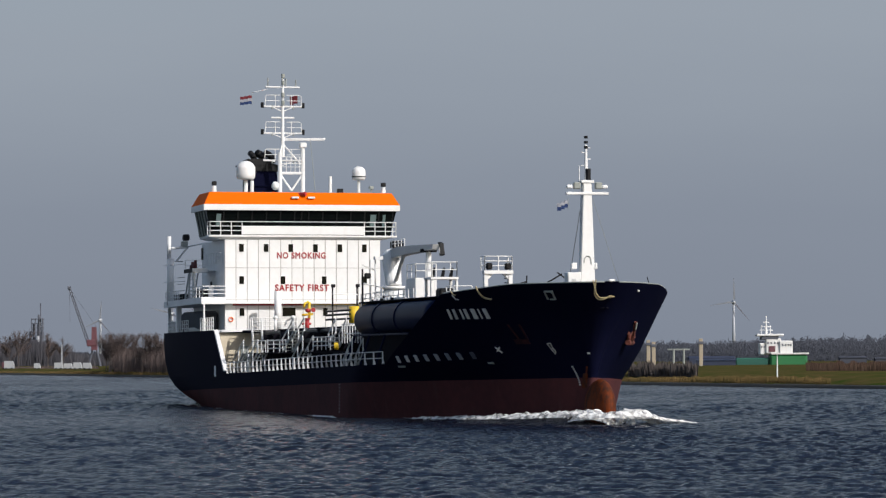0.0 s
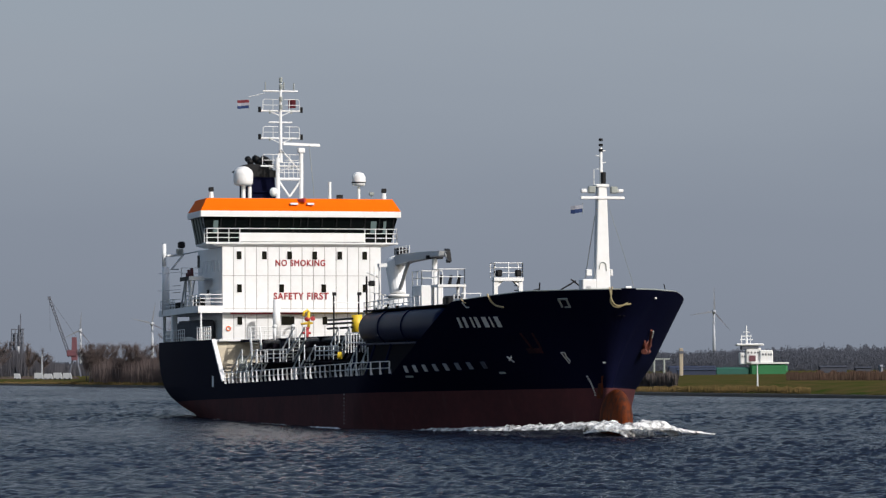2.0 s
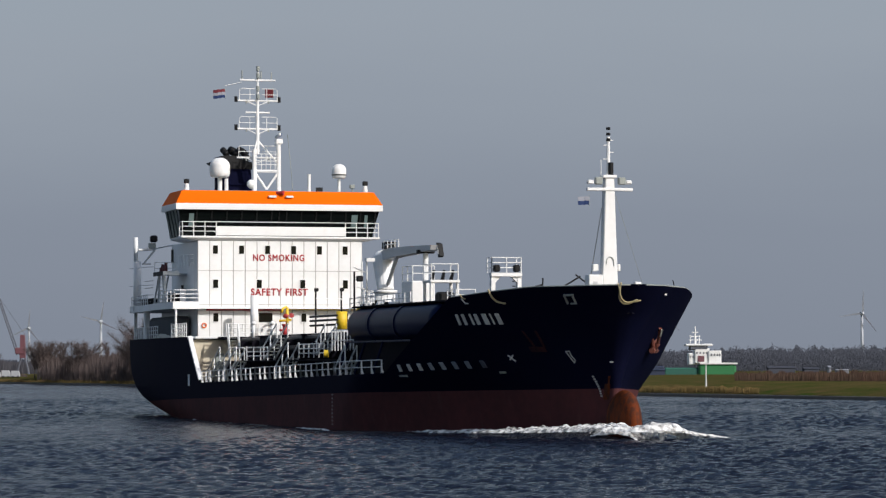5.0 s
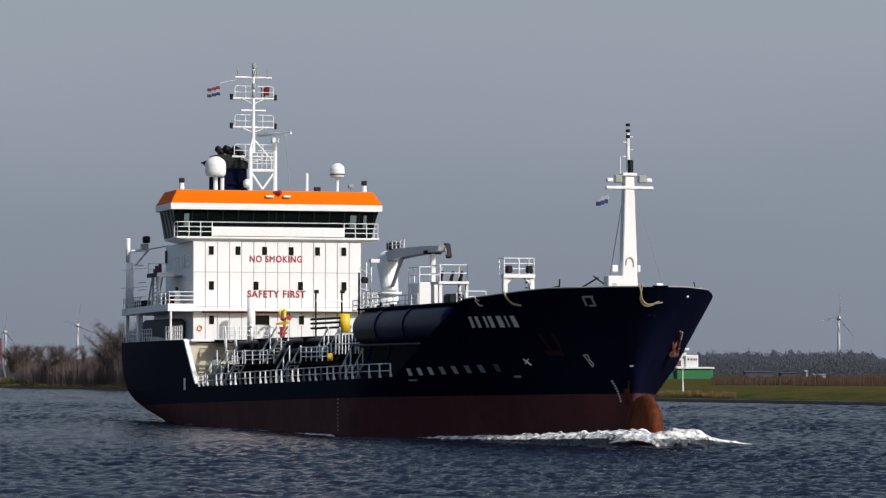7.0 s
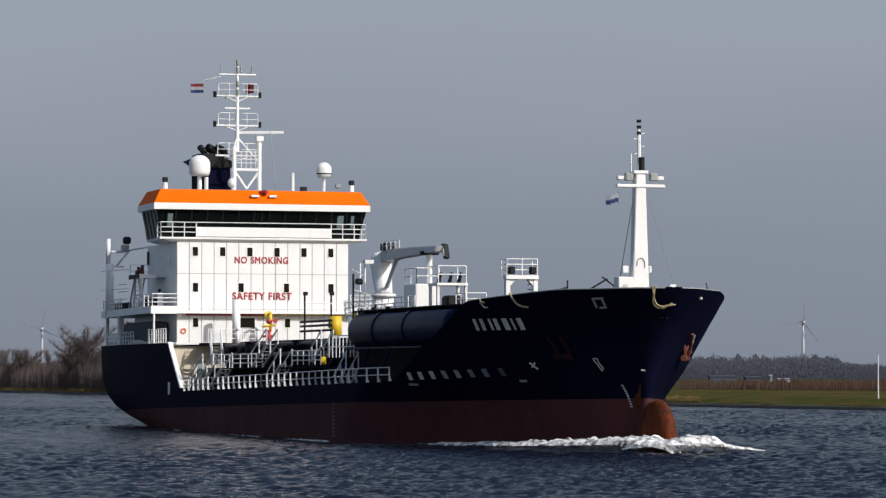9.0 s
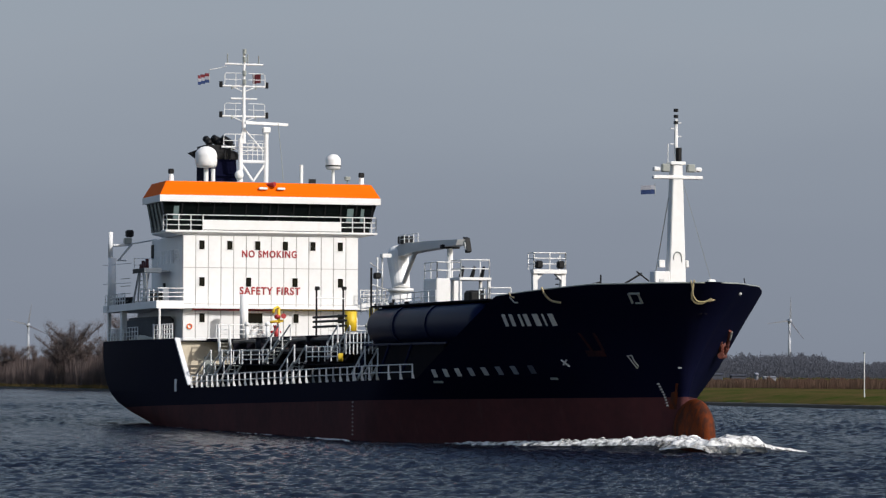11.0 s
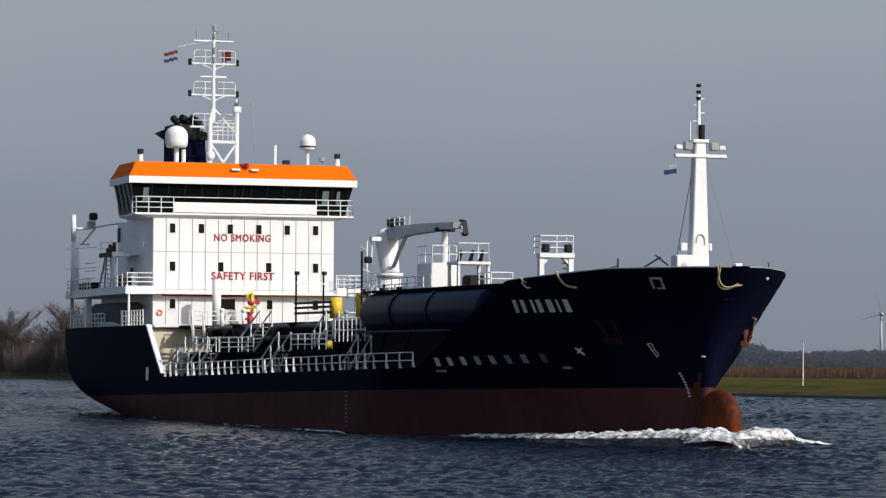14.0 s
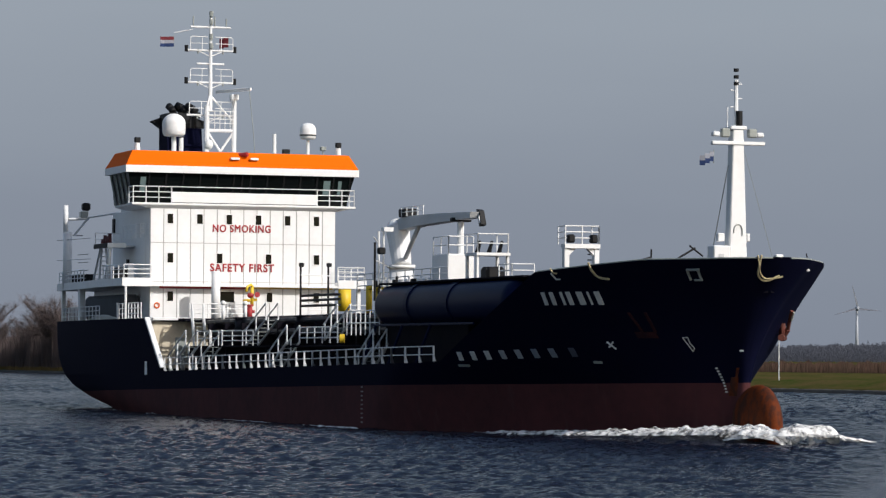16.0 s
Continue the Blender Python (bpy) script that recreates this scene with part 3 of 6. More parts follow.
for k, (a, b, r) in enumerate((((-20.7, -7.9, 14.3), (-20.9, -6.3, 14.42), 0.11), ((-20.9, -6.35, 14.4), (-20.8, -7.45, 13.1), 0.09), ((-20.8, -7.55, 13.1), (-20.8, -6.8, 13.1), 0.06), ((-20.9, -6.4, 14.45), (-12.0, -6.2, 14.5), 0.06))):
    part("crane_jib" if k == 3 else "crane_bracket", rod(B(), a, b, r, n=8), GREY, ship)
part("lamp_base", box(B(), -21.3, -20.7, -6.95, -6.35, 14.42, 14.95, 0.05), LAMPGREY, ship)
part("floodlight", box(B(), -21.3, -20.6, -6.8, -6.2, 15.0, 15.6, 0.12), BLACK, ship)
for z in (11.2, 12.75):
    part("aerial_wire", rod(B(), (-23.2, -8.2, z), (-13.5, -7.9, z - 0.1), 0.025, n=5), GREY, ship)
for z in (9.7, 10.3, 10.9, 11.5):
    part("ladder_rung", rod(B(), (-17.5, -7.9, z), (-15.0, -7.7, z), 0.03, n=5), LAMPGREY, ship)
drum = part("deck_drum", rod(B(), (0, 0, 9.02), (0, 0, 10.0), 0.3, n=12), BLACK, ship, "dark drum")
drum.location = (-21.5, -7.2, 0)
for k in range(6):
    again(drum, "deck_drum", Matrix.Translation((-20.7 + 1.15 * k, -7.3 - 0.06 * k, 0)), ship, "dark drum")

# bridge


def ring_prism(name, zb, zt, xb, xt, yb, yt, material, label="", back=-6.0, backt=None):
    """A block whose sides lean between a lower and an upper outline."""
    bm = B()
    backt = back if backt is None else backt
    lo = [bm.verts.new(p) for p in ((xb, -yb, zb), (xb, yb, zb), (back, yb, zb), (back, -yb, zb))]
    hi = [bm.verts.new(p) for p in ((xt, -yt, zt), (xt, yt, zt), (backt, yt, zt), (backt, -yt, zt))]
    for i in range(4):
        bm.faces.new((lo[i], lo[(i + 1) % 4], hi[(i + 1) % 4], hi[i]))
    bm.faces.new(hi)
    bm.faces.new(lo[::-1])
    bmesh.ops.recalc_face_normals(bm, faces=bm.faces)
    return part(name, bm, material, ship, label)


ring_prism("wing_soffit", 14.403, 14.6, 0.05, 0.25, 7.2, 7.95, WHITE, "white flared underside of the bridge wings", -5.6, -5.9)
part("bridge_deck", box(B(), -1.1, 0.36, -8.3, 8.3, 14.6, 14.76, 0.02), WHITE, ship)
part("bridge_floor", box(B(), -6.0, -1.12, -7.95, 7.95, 14.6, 14.76, 0.02), WHITE, ship)
# unseen plate, added to keep the orange roof's bounce off the radomes
part("bounce_plate", box(B(), -5.5, -0.8, -7.8, 7.8, 18.49, 18.53), LAMPGREY, ship, "grey plate on the roof, added against orange bounce")
ring_prism("bridge_front", 14.76, 15.5, -0.9, -0.8, 8.0, 8.1, GLASS, "dark lower bridge windows", -6.0)
ring_prism("bridge_glazing", 15.5, 16.92, -0.8, -0.25, 8.1, 8.4, GLASS, "dark raked wheelhouse windows", -5.8)
ring_prism("roof_fascia", 16.92, 17.42, 0.0, 0.0, 8.66, 8.66, WHITE, "white band below the orange roof", -6.2)
ring_prism("bridge_roof", 17.424, 18.5, -0.02, -0.6, 8.64, 8.05, ORANGE, "bright orange sloping roof edge", -6.2, -5.7)
part("compass_deck", box(B(), -16.0, -5.6, -5.0, 5.0, 14.6, 18.0, 0.05), WHITE, ship)
# mullions of the wheelhouse, and pale strips painted in as light on its glass
mull = part("window_mullion", prism(B(), [(-0.8, 15.5), (-0.74, 15.5), (-0.19, 16.92), (-0.25, 16.92)], "y", -0.05, 0.05), BLACK, ship)
for k in range(1, 14):
    again(mull, "window_mullion", Matrix.Translation((0, -8.1 + 16.2 * k / 13, 0)), ship)
for y0, y1 in ((-7.5, -7.1), (6.1, 6.6), (7.2, 7.45)):
    part("window_glint", prism(B(), [(-0.72, 15.6), (-0.68, 15.6), (-0.3, 16.6), (-0.34, 16.6)], "y", y0, y1), PANE2, ship, "pale strip painted in as light on the wheelhouse glass")
for s in (-1, 1):
    for k in range(4):
        x = -1.6 - 1.25 * k
        part("side_mullion", rod(B(), (x, s * 8.0, 14.8), (x, s * 8.42, 16.92), 0.1, n=4), LAMPGREY, ship)
part("front_dodger", box(B(), 0.30, 0.37, -5.45, 5.4, 14.8, 15.55, 0.02), WHITE, ship, "white wind dodger plate")


def railing(name, path, height=1.05, bars=3, gap=1.5, r=0.035, post_r=0.04, flat=False):
    """A rail along a path of points: bars, and each stanchion a mesh of its own."""
    bm = B()
    for k in range(bars):
        z = height * (k + 1) / bars
        tube(bm, [Vector(p) + Vector((0, 0, z)) for p in path], r)
    rail = part(name, bm, WHITE, ship, "white tubular guard rail")
    post = None
    for a, b in zip(path, path[1:]):
        a, b = Vector(a), Vector(b)
        n = max(1, round((b - a).length / gap))
        for i in range(n + 1):
            p = a.lerp(b, i / n)
            if post is None:
                q = B()
                if flat:
                    prism(q, [(-0.05, 0), (0.15, 0), (0.045, height * 0.4), (0.035, height), (-0.05, height)], "x", -0.03, 0.03)
                else:
                    rod(q, (0, 0, 0), (0, 0, height), post_r, n=6)
                post = part("stanchion", q, WHITE, rail)
                post.location = p
            else:
                again(post, "stanchion", Matrix.Translation(p), rail)
    return rail


railing("bridge_rail", [(-0.9, -8.2, 14.76), (0.3, -8.2, 14.76), (0.3, -5.4, 14.76)], 1.15, 3, 0.95)
railing("bridge_rail", [(0.3, 5.4, 14.76), (0.3, 8.2, 14.76), (-0.9, 8.2, 14.76)], 1.15, 3, 0.95)
bm = B()
polyrod(bm, [(0.34, -5.4, 15.91), (0.34, 5.4, 15.91)], 0.035)
part("top_rail", bm, WHITE, ship)
railing("boat_deck_rail", [(0.6, -6.9, 9.4), (0.6, -8.9, 9.4), (-5.5, -8.9, 9.4)], 0.95, 3, 1.6)
railing("boat_deck_rail", [(0.6, 6.9, 9.4), (0.6, 8.9, 9.4), (-5.5, 8.9, 9.4)], 0.95, 3, 1.6)
railing("side_platform_rail", [(-8.15, -8.85, 11.84), (-8.15, -7.0, 11.84)], 1.0, 2, 1.0, 0.025, 0.03)
railing("poop_rail", [(-6.5, -8.9, POOPZ), (-22.8, -7.8, POOPZ)], 1.0, 3, 1.5)
railing("poop_gate_rail", [(2.0, -8.9, POOPZ), (5.5, -8.9, POOPZ)], 1.1, 3, 0.9)
railing("upper_platform_rail", [(-1.2, -6.95, 12.3), (-1.2, -7.3, 12.3), (-6, -7.3, 12.3)], 1.0, 3, 1.2, 0.025, 0.03)

# roof fittings


def dome(x, y, z, r, h, name="satellite_dome"):
    bm = B()
    n = 24
    prof = [(0, 0.0), (0.82, 0.0), (0.95, 0.18), (1.0, 0.5), (1.0, 1.0)]
    zs_ = [(rr * r, zz * h * 0.55) for rr, zz in prof]
    for k in range(1, 8):
        a = k / 7 * math.pi / 2
        zs_.append((r * math.cos(a), 0.55 * h + 0.45 * h * math.sin(a)))
    rows = [[bm.verts.new((rr * math.cos(6.2832 * i / n), rr * math.sin(6.2832 * i / n), zz)) for i in range(n)] for rr, zz in zs_]
    for r0, r1 in zip(rows, rows[1:]):
        for i in range(n):
            bm.faces.new((r0[i], r0[(i + 1) % n], r1[(i + 1) % n], r1[i]))
    bmesh.ops.remove_doubles(bm, verts=bm.verts, dist=0.001)
    bmesh.ops.recalc_face_normals(bm, faces=bm.faces)
    d = part(name, bm, WHITE, ship, "white satellite radome", True)
    d.location = (x, y, z)
    q = B()
    rod(q, (0, 0, -0.05), (0, 0, 18.0 - z), r * 0.22, n=10)
    part("pedestal", q, WHITE, d)
    return d


d = dome(-2.6, -4.5, 19.7, 0.84, 1.62)
q = B()
rod(q, (0, 0.55, -0.1), (0, 0.55, -1.75), 0.16, n=8)
part("vent_pipe", q, WHITE, d)
d = dome(-2.7, 5.6, 19.75, 0.6, 1.2)
part("dark_band", rod(B(), (0, 0, 0.22), (0, 0, 0.32), 0.607, n=24), BLACK, d)
part("small_dome", ball(B(), (-3.2, -1.75, 19.2), 0.34, 0.34, 0.38), WHITE, ship, "small white antenna dome", True)
bm = B()
rod(bm, (-2.5, 3.0, 18.3), (-2.5, 3.0, 20.05), 0.14, n=10)
part("whip_base", bm, WHITE, ship)
part("antenna_whip", polyrod(B(), [(-4, 2.0, 18.4), (-4.1, 1.85, 20.5), (-4.3, 1.6, 23.4)], 0.025, 5), LAMPGREY, ship)
part("signal_box", box(B(), -2.6, -2.2, 3.6, 4.1, 18.3, 18.95, 0.03), BLACK, ship)
bm = B()
rod(bm, (-2.2, 6.6, 18.3), (-2.2, 6.6, 18.9), 0.05)
box(bm, -2.4, -2.0, 6.4, 6.8, 18.9, 19.2, 0.04)
part("small_aerial", bm, LAMPGREY, ship)
for y in (-7.55, 7.45):
    q = B()
    rod(q, (0, 0, 0), (0, 0, 0.75), 0.24, 0.18, 10)
    pl = part("searchlight_post", q, WHITE, ship)
    pl.location = (-1.2, y, 18.3)
    part("searchlight", box(B(), -0.18, 0.18, -0.2, 0.2, 0.78, 1.15, 0.05), BLACK, pl)
part("roof_lamp", box(B(), -0.35, -0.05, -0.95, -0.3, 17.95, 18.12, 0.02), WHITE, ship)
part("roof_lamp", box(B(), -0.35, -0.05, 0.5, 1.1, 17.95, 18.12, 0.02), WHITE, ship)
part("roof_horn", rod(B(), (-0.6, -0.2, 18.35), (-0.15, 0.3, 18.35), 0.12, 0.2), REDP, ship)

# funnel
bm = B()
prism(bm, [(-15.2, 18.0), (-11.9, 18.0), (-12.5, 21.2), (-15.2, 21.6)], "y", -2.35, 0.35)
bmesh.ops.bevel(bm, geom=bm.edges[:], offset=0.25, segments=3, affect="EDGES")
part("funnel", bm, NAVY, ship, "navy blue funnel casing")
bm = B()
prism(bm, [(-2.3, 21.0), (0.5, 21.0), (0.5, 21.55), (-1.2, 22.15), (-2.3, 22.1)], "x", -15.0, -12.6)
part("funnel_top", bm, BLACK, ship, "black sloping funnel top")
part("funnel_band", box(B(), -12.1, -11.98, -1.9, 0.2, 19.6, 19.75, 0.02), NAVY, ship)
part("funnel_base", box(B(), -19.0, -11.6, -2.3, 1.0, 14.5, 18.2, 0.05), NAVY, ship)
for x, y, r, k in ((-14.0, -1.5, 0.27, -0.25), (-14.0, -0.5, 0.36, -0.65), (-13.4, 0.1, 0.3, -0.6)):
    q = B()
    polyrod(q, [(x, y, 21.8), (x, y, 22.25), (x - 0.2, y + k * 0.5, 22.55), (x - 0.5, y + k, 22.75)], r, 12)
    part("exhaust_pipe", q, BLACK, ship, "black exhaust outlet", True)
bm = B()
prism(bm, [(-3.0, 21.6), (-2.0, 22.0), (-2.0, 20.9)], "x", -15.4, -14.6)
part("funnel_fin", bm, BLACK, ship)

# radar mast
MX, MY = -11.2, 1.2
MP = MY - 0.62
mast = part("radar_mast", rod(B(), (MX, MP, 22.2), (MX, MP, 29.5), 0.17, 0.1, 12), WHITE, ship, "white lattice radar mast with yards and lights")
for y, zt in ((MY - 0.95, 22.6), (MY + 1.15, 23.05)):
    part("mast_leg", rod(B(), (MX + 0.3, y, 17.9), (MX + 0.3, y, zt), 0.19, n=10), WHITE, mast)
bm = B()
for z in (20.75,):
    rod(bm, (MX + 0.3, MY - 0.95, z), (MX + 0.3, MY + 1.15, z), 0.13)
rod(bm, (MX + 0.3, MY - 0.95, 20.7), (MX + 0.3, MY + 0.1, 19.2), 0.09)
rod(bm, (MX + 0.3, MY + 1.15, 20.7), (MX + 0.3, MY + 0.1, 19.2), 0.09)
rod(bm, (MX + 0.3, MY - 0.95, 22.5), (MX, MP, 23.6), 0.07)
rod(bm, (MX, MP, 23.4), (MX + 0.3, MY + 1.1, 21.4), 0.07)
part("mast_bracing", bm, WHITE, mast)
bm = B()
for z in (21.3, 21.6, 21.9, 22.2):
    rod(bm, (MX + 0.5, MY - 0.9, z), (MX + 0.5, MY + 1.1, z), 0.03, n=5)
for y in (-0.4, 0.0, 0.4, 0.8):
    rod(bm, (MX + 0.5, MY + y, 20.8), (MX + 0.5, MY + y, 22.2), 0.03, n=5)
part("mast_platform", bm, WHITE, mast)


def yard(z, w, platform, lights=True):
    bm = B()
    rod(bm, (MX, MP - w, z), (MX, MP + w, z), 0.08, n=6)
    y = part("mast_yard", bm, WHITE, mast)
    if platform:
        for s in (-1, 1):
            rail = [(MX + 0.3, MP + s * 0.3, z + 1.0), (MX + 0.3, MP + s * w * 0.85, z + 1.0), (MX + 0.3, MP + s * w * 0.93, z + 0.9), (MX + 0.3, MP + s * w * 0.95, z)]
            part("yard_rail", tube(B(), rail, 0.032, 5), WHITE, y)
            part("yard_rail", rod(B(), (MX + 0.3, MP + s * 0.3, z + 0.5), (MX + 0.3, MP + s * w * 0.94, z + 0.5), 0.025, n=5), WHITE, y)
            part("yard_post", rod(B(), (MX + 0.3, MP + s * w * 0.42, z), (MX + 0.3, MP + s * w * 0.42, z + 1.0), 0.028, n=5), WHITE, y)
            part("yard_stay", rod(B(), (MX, MP + s * w * 0.6, z), (MX, MP, z - 0.45), 0.04, n=5), WHITE, y)
            part("yard_lamp", rod(B(), (MX, MP + s * w * 0.55, z - 0.25), (MX, MP + s * w * 0.55, z + 0.1), 0.07, n=6), LAMPGREY, y)
        for s in (-1, 1) if lights else ():
            part("navigation_light", rod(B(), (MX, MP + s * (w + 0.12), z - 0.12), (MX, MP + s * (w + 0.12), z + 0.35), 0.14, n=8), BLACK, y)
    return y


yard(21.9, 1.8, True, False)
yard(24.35, 1.75, True)
yard(25.75, 1.05, False)
yard(26.75, 1.75, True)
yard(28.5, 1.55, False)
for y, z0, z1 in ((-1.35, 28.5, 29.3), (1.2, 28.5, 29.2), (0.3, 28.5, 29.3)):
    part("mast_aerial", rod(B(), (MX, MP + y, z0), (MX, MP + y, z1), 0.05, n=5), LAMPGREY, mast)
for z in (26.9, 27.6, 28.7, 29.3):
    part("masthead_light", rod(B(), (MX + 0.15, MP, z), (MX + 0.15, MP, z + 0.38), 0.16, n=8), LAMPGREY, mast)

# turning radar scanner
bm = B()
box(bm, -0.02, 0.14, -2.0, 2.0, -0.11, 0.13, 0.03)
radar = part("radar_scanner", bm, WHITE, ship, "white slotted radar bar, blue at its back")
part("scanner_back", box(B(), -0.09, -0.025, -1.98, 1.98, -0.10, 0.12, 0.02), RADARB, radar)
part("radar_gearbox", box(B(), MX + 0.0, MX + 0.6, MY + 0.85, MY + 1.45, 23.05, 23.5, 0.06), WHITE, mast)
RADAR_AT = Vector((MX + 0.3, MY + 1.15, 23.78))
railing("poop_rail", [(-23.0, -7.75, 6.5), (-13.5, -8.5, 6.5)], 1.0, 3, 1.3)
railing("poop_rail", [(-1.3, -8.75, 6.5), (0.7, -8.75, 6.5)], 1.1, 3, 0.9, 0.03, 0.03)
part("corner_post", rod(B(), (0.95, -8.85, 6.5), (0.95, -8.85, 8.84), 0.09, n=8), WHITE, ship)
railing("boat_deck_rail", [(-12.5, -8.65, 9.4), (-23.2, -8.0, 9.4)], 0.85, 3, 1.4)
# ---- cargo deck ----
RAILX0, RAILX1 = 13.0, 65.0
path = []
for i in range(12):
    x = RAILX0 + (RAILX1 - RAILX0) * i / 11
    path.append((x, -beam(x, DECKZ) + 0.12, deck_line(x)))
railing("deck_rail", path, 0.86, 2, 1.45, 0.03, flat=True)
path = [(x, -y, z) for x, y, z in path]
railing("deck_rail", path, 1.05, 2, 2.5, 0.035, flat=True)

# raised cargo trunk with pipes
bm = B()
box(bm, 7.3, 66, -6.0, 6.0, DECKZ, 4.62, 0.1)
part("cargo_trunk", bm, DECK, ship, "dark raised cargo trunk")
part("front_catwalk", box(B(), 0.06, 9.0, -6.8, 6.8, 6.3, 6.5, 0.02), DECK, ship, "dark walkway before the accommodation")
part("catwalk_step", box(B(), 3.0, 7.6, -8.6, -4.9, 6.36, 6.56, 0.02), WHITE, ship)
bm = B()
for k in range(7):
    y = -4.8 + k * 0.62
    z = 5.35 + 0.3 * (k % 3)
    rod(bm, (9.5, y, z), (66, y, z), 0.17, n=8)
part("cargo_pipes", bm, PIPE, ship, "dark cargo pipes along the deck", True)
pipe = part("cargo_pipe", rod(B(), (9.5, 0, 0), (52, 0, 0), 0.2, n=8), PIPE, ship)
pipe.location = (0, -5.2, 6.2)
again(pipe, "cargo_pipe", Matrix.Translation((0, -5.7, 5.5)), ship)
again(pipe, "cargo_pipe", Matrix.Translation((0, -4.6, 6.35)), ship)
for x in range(12, 69, 4):
    part("pipe_support", box(B(), x, x + 0.2, -5.9, -0.5, 4.6, 6.1), DECK, ship)

# large round tanks on deck, behind the sloping bulwark
def deck_tank(y, x0, x1, r, z):
    bm = B()
    n = 36
    prof = [(x0 - 0.0, 0.0)]
    for k in range(1, 7):
        a = k / 6 * math.pi / 2
        prof.append((x0 + 1.1 * (1 - math.cos(a)) , r * math.sin(a)))
    for k in range(6, -1, -1):
        a = k / 6 * math.pi / 2
        prof.append((x1 - 1.1 * (1 - math.cos(a)), r * math.sin(a)))
    rows = [[bm.verts.new((xx, y + rr * math.cos(6.2832 * i / n), z + rr * math.sin(6.2832 * i / n))) for i in range(n)] for xx, rr in prof]
    for r0, r1 in zip(rows, rows[1:]):
        for i in range(n):
            bm.faces.new((r0[i], r0[(i + 1) % n], r1[(i + 1) % n], r1[i]))
    bmesh.ops.remove_doubles(bm, verts=bm.verts, dist=0.001)
    bmesh.ops.recalc_face_normals(bm, faces=bm.faces)
    t = part("deck_tank", bm, TANK, ship, "large navy cylindrical deck tank", True)
    for x in (x0 + 6.0, x0 + 12.5):
        part("tank_saddle", rod(B(), (x, y, z), (x + 0.5, y, z), r + 0.07, n=36), TANK, t)
    return t


for side in (-1, 1):
    deck_tank(side * 6.35, 51.4, 73.4, 1.16, 6.82)
    y0, y1 = sorted((side * 5.3, side * 6.9))
    part("tank_skirt", box(B(), 52.5, 66, y0, y1, DECKZ, 5.85, 0.05), DECK, ship)
    y0, y1 = sorted((side * 7.42, side * 7.56))
    part("tank_ledge", box(B(), 51.8, 68.5, y0, y1, 5.66, 5.78, 0.02), TANK, ship, "navy ledge below the deck tank")
    for x in (52.6, 57.2, 61.8):
        part("tank_strut", rod(B(), (x, side * 7.5, 5.7), (x - 1.2, side * 7.9, 3.6), 0.09, n=6), TANK, ship)
part("tank_walkway", box(B(), 51.2, 74.0, -6.9, 6.9, 7.99, 8.1, 0.02), DECK, ship, "dark walkway over the tanks")
railing("tank_rail", [(36.0, -3.2, 7.9), (52.5, -3.2, 8.02)], 1.05, 3, 1.5)
railing("tank_rail", [(52.7, 3.5, 8.02), (66, 3.5, 8.02)], 1.05, 3, 1.5)

# hose crane
bm = B()
rod(bm, (39.0, -1.4, 5.2), (39.0, -1.4, 9.3), 0.72, n=18)
rod(bm, (39.0, -1.4, 9.3), (39.0, -1.4, 9.5), 0.86, n=18)
part("crane_column", bm, WHITE, ship, "white column of the hose crane", True)
bm = B()
rod(bm, (39.15, -1.4, 9.5), (38.3, -1.4, 11.75), 0.58, 0.74, 18)
rod(bm, (38.3, -1.4, 11.7), (38.1, -1.4, 12.1), 0.74, 0.5, 18)
part("crane_tower", bm, WHITE, ship, "white slewing crane tower")
part("crane_ram", rod(B(), (39.8, -1.4, 9.9), (42.3, -1.35, 11.9), 0.14, n=10), GREY, ship)
bm = B()
prism(bm, [(37.0, 11.5), (42.0, 11.75), (51.6, 11.9), (51.8, 12.22), (46.0, 12.35), (40.0, 12.4), (37.6, 12.1)], "y", -1.6, -0.8)
part("crane_jib", bm, GREY, ship, "long grey crane jib")
part("jib_hook_block", prism(B(), [(51.3, 12.4), (51.8, 12.3), (52.2, 11.5), (51.8, 11.4)], "y", -1.1, -0.8), BLACK, ship)
part("jib_hook_plate", prism(B(), [(51.7, 12.1), (51.9, 12.0), (52.05, 11.6), (51.85, 11.6)], "y", -1.15, -1.11), WHITE, ship)
part("winch_box", box(B(), 39.6, 40.7, -1.8, -1.0, 12.35, 12.85, 0.05), BLACK, ship)
railing("jib_rail", [(40.2, -1.8, 12.35), (44.0, -1.75, 12.35)], 0.55, 2, 0.9, 0.025, 0.03)
part("jib_rest", rod(B(), (49.0, -1.2, 8.0), (49.0, -1.2, 11.9), 0.2, n=10), WHITE, ship, "white jib rest post")
part("jib_rest_head", box(B(), 48.8, 49.2, -1.8, -0.6, 11.75, 12.0, 0.04), BLACK, ship)

# manifold house and platform
part("manifold_house", box(B(), 48.3, 51.0, -2.7, -1.1, 7.6, 9.85, 0.05), WHITE, ship, "white deck house at the manifold")
railing("manifold_rail", [(48.4, -2.65, 9.85), (51.0, -2.65, 9.85), (51.0, -1.15, 9.85)], 1.0, 2, 1.2)
bm = B()
for x, y in ((54.4, -2.75), (54.4, -0.95), (56, -2.75), (56, -0.95)):
    rod(bm, (x, y, 8.0), (x, y, 9.7), 0.11, n=6)
box(bm, 54.2, 56.2, -2.85, -0.85, 9.62, 9.78)
part("monitor_platform", bm, WHITE, ship, "white fire-monitor platform")
railing("monitor_rail", [(54.3, -2.75, 9.78), (56.1, -2.75, 9.78), (56.1, -0.95, 9.78), (54.3, -0.95, 9.78)], 1.05, 2, 1.2)
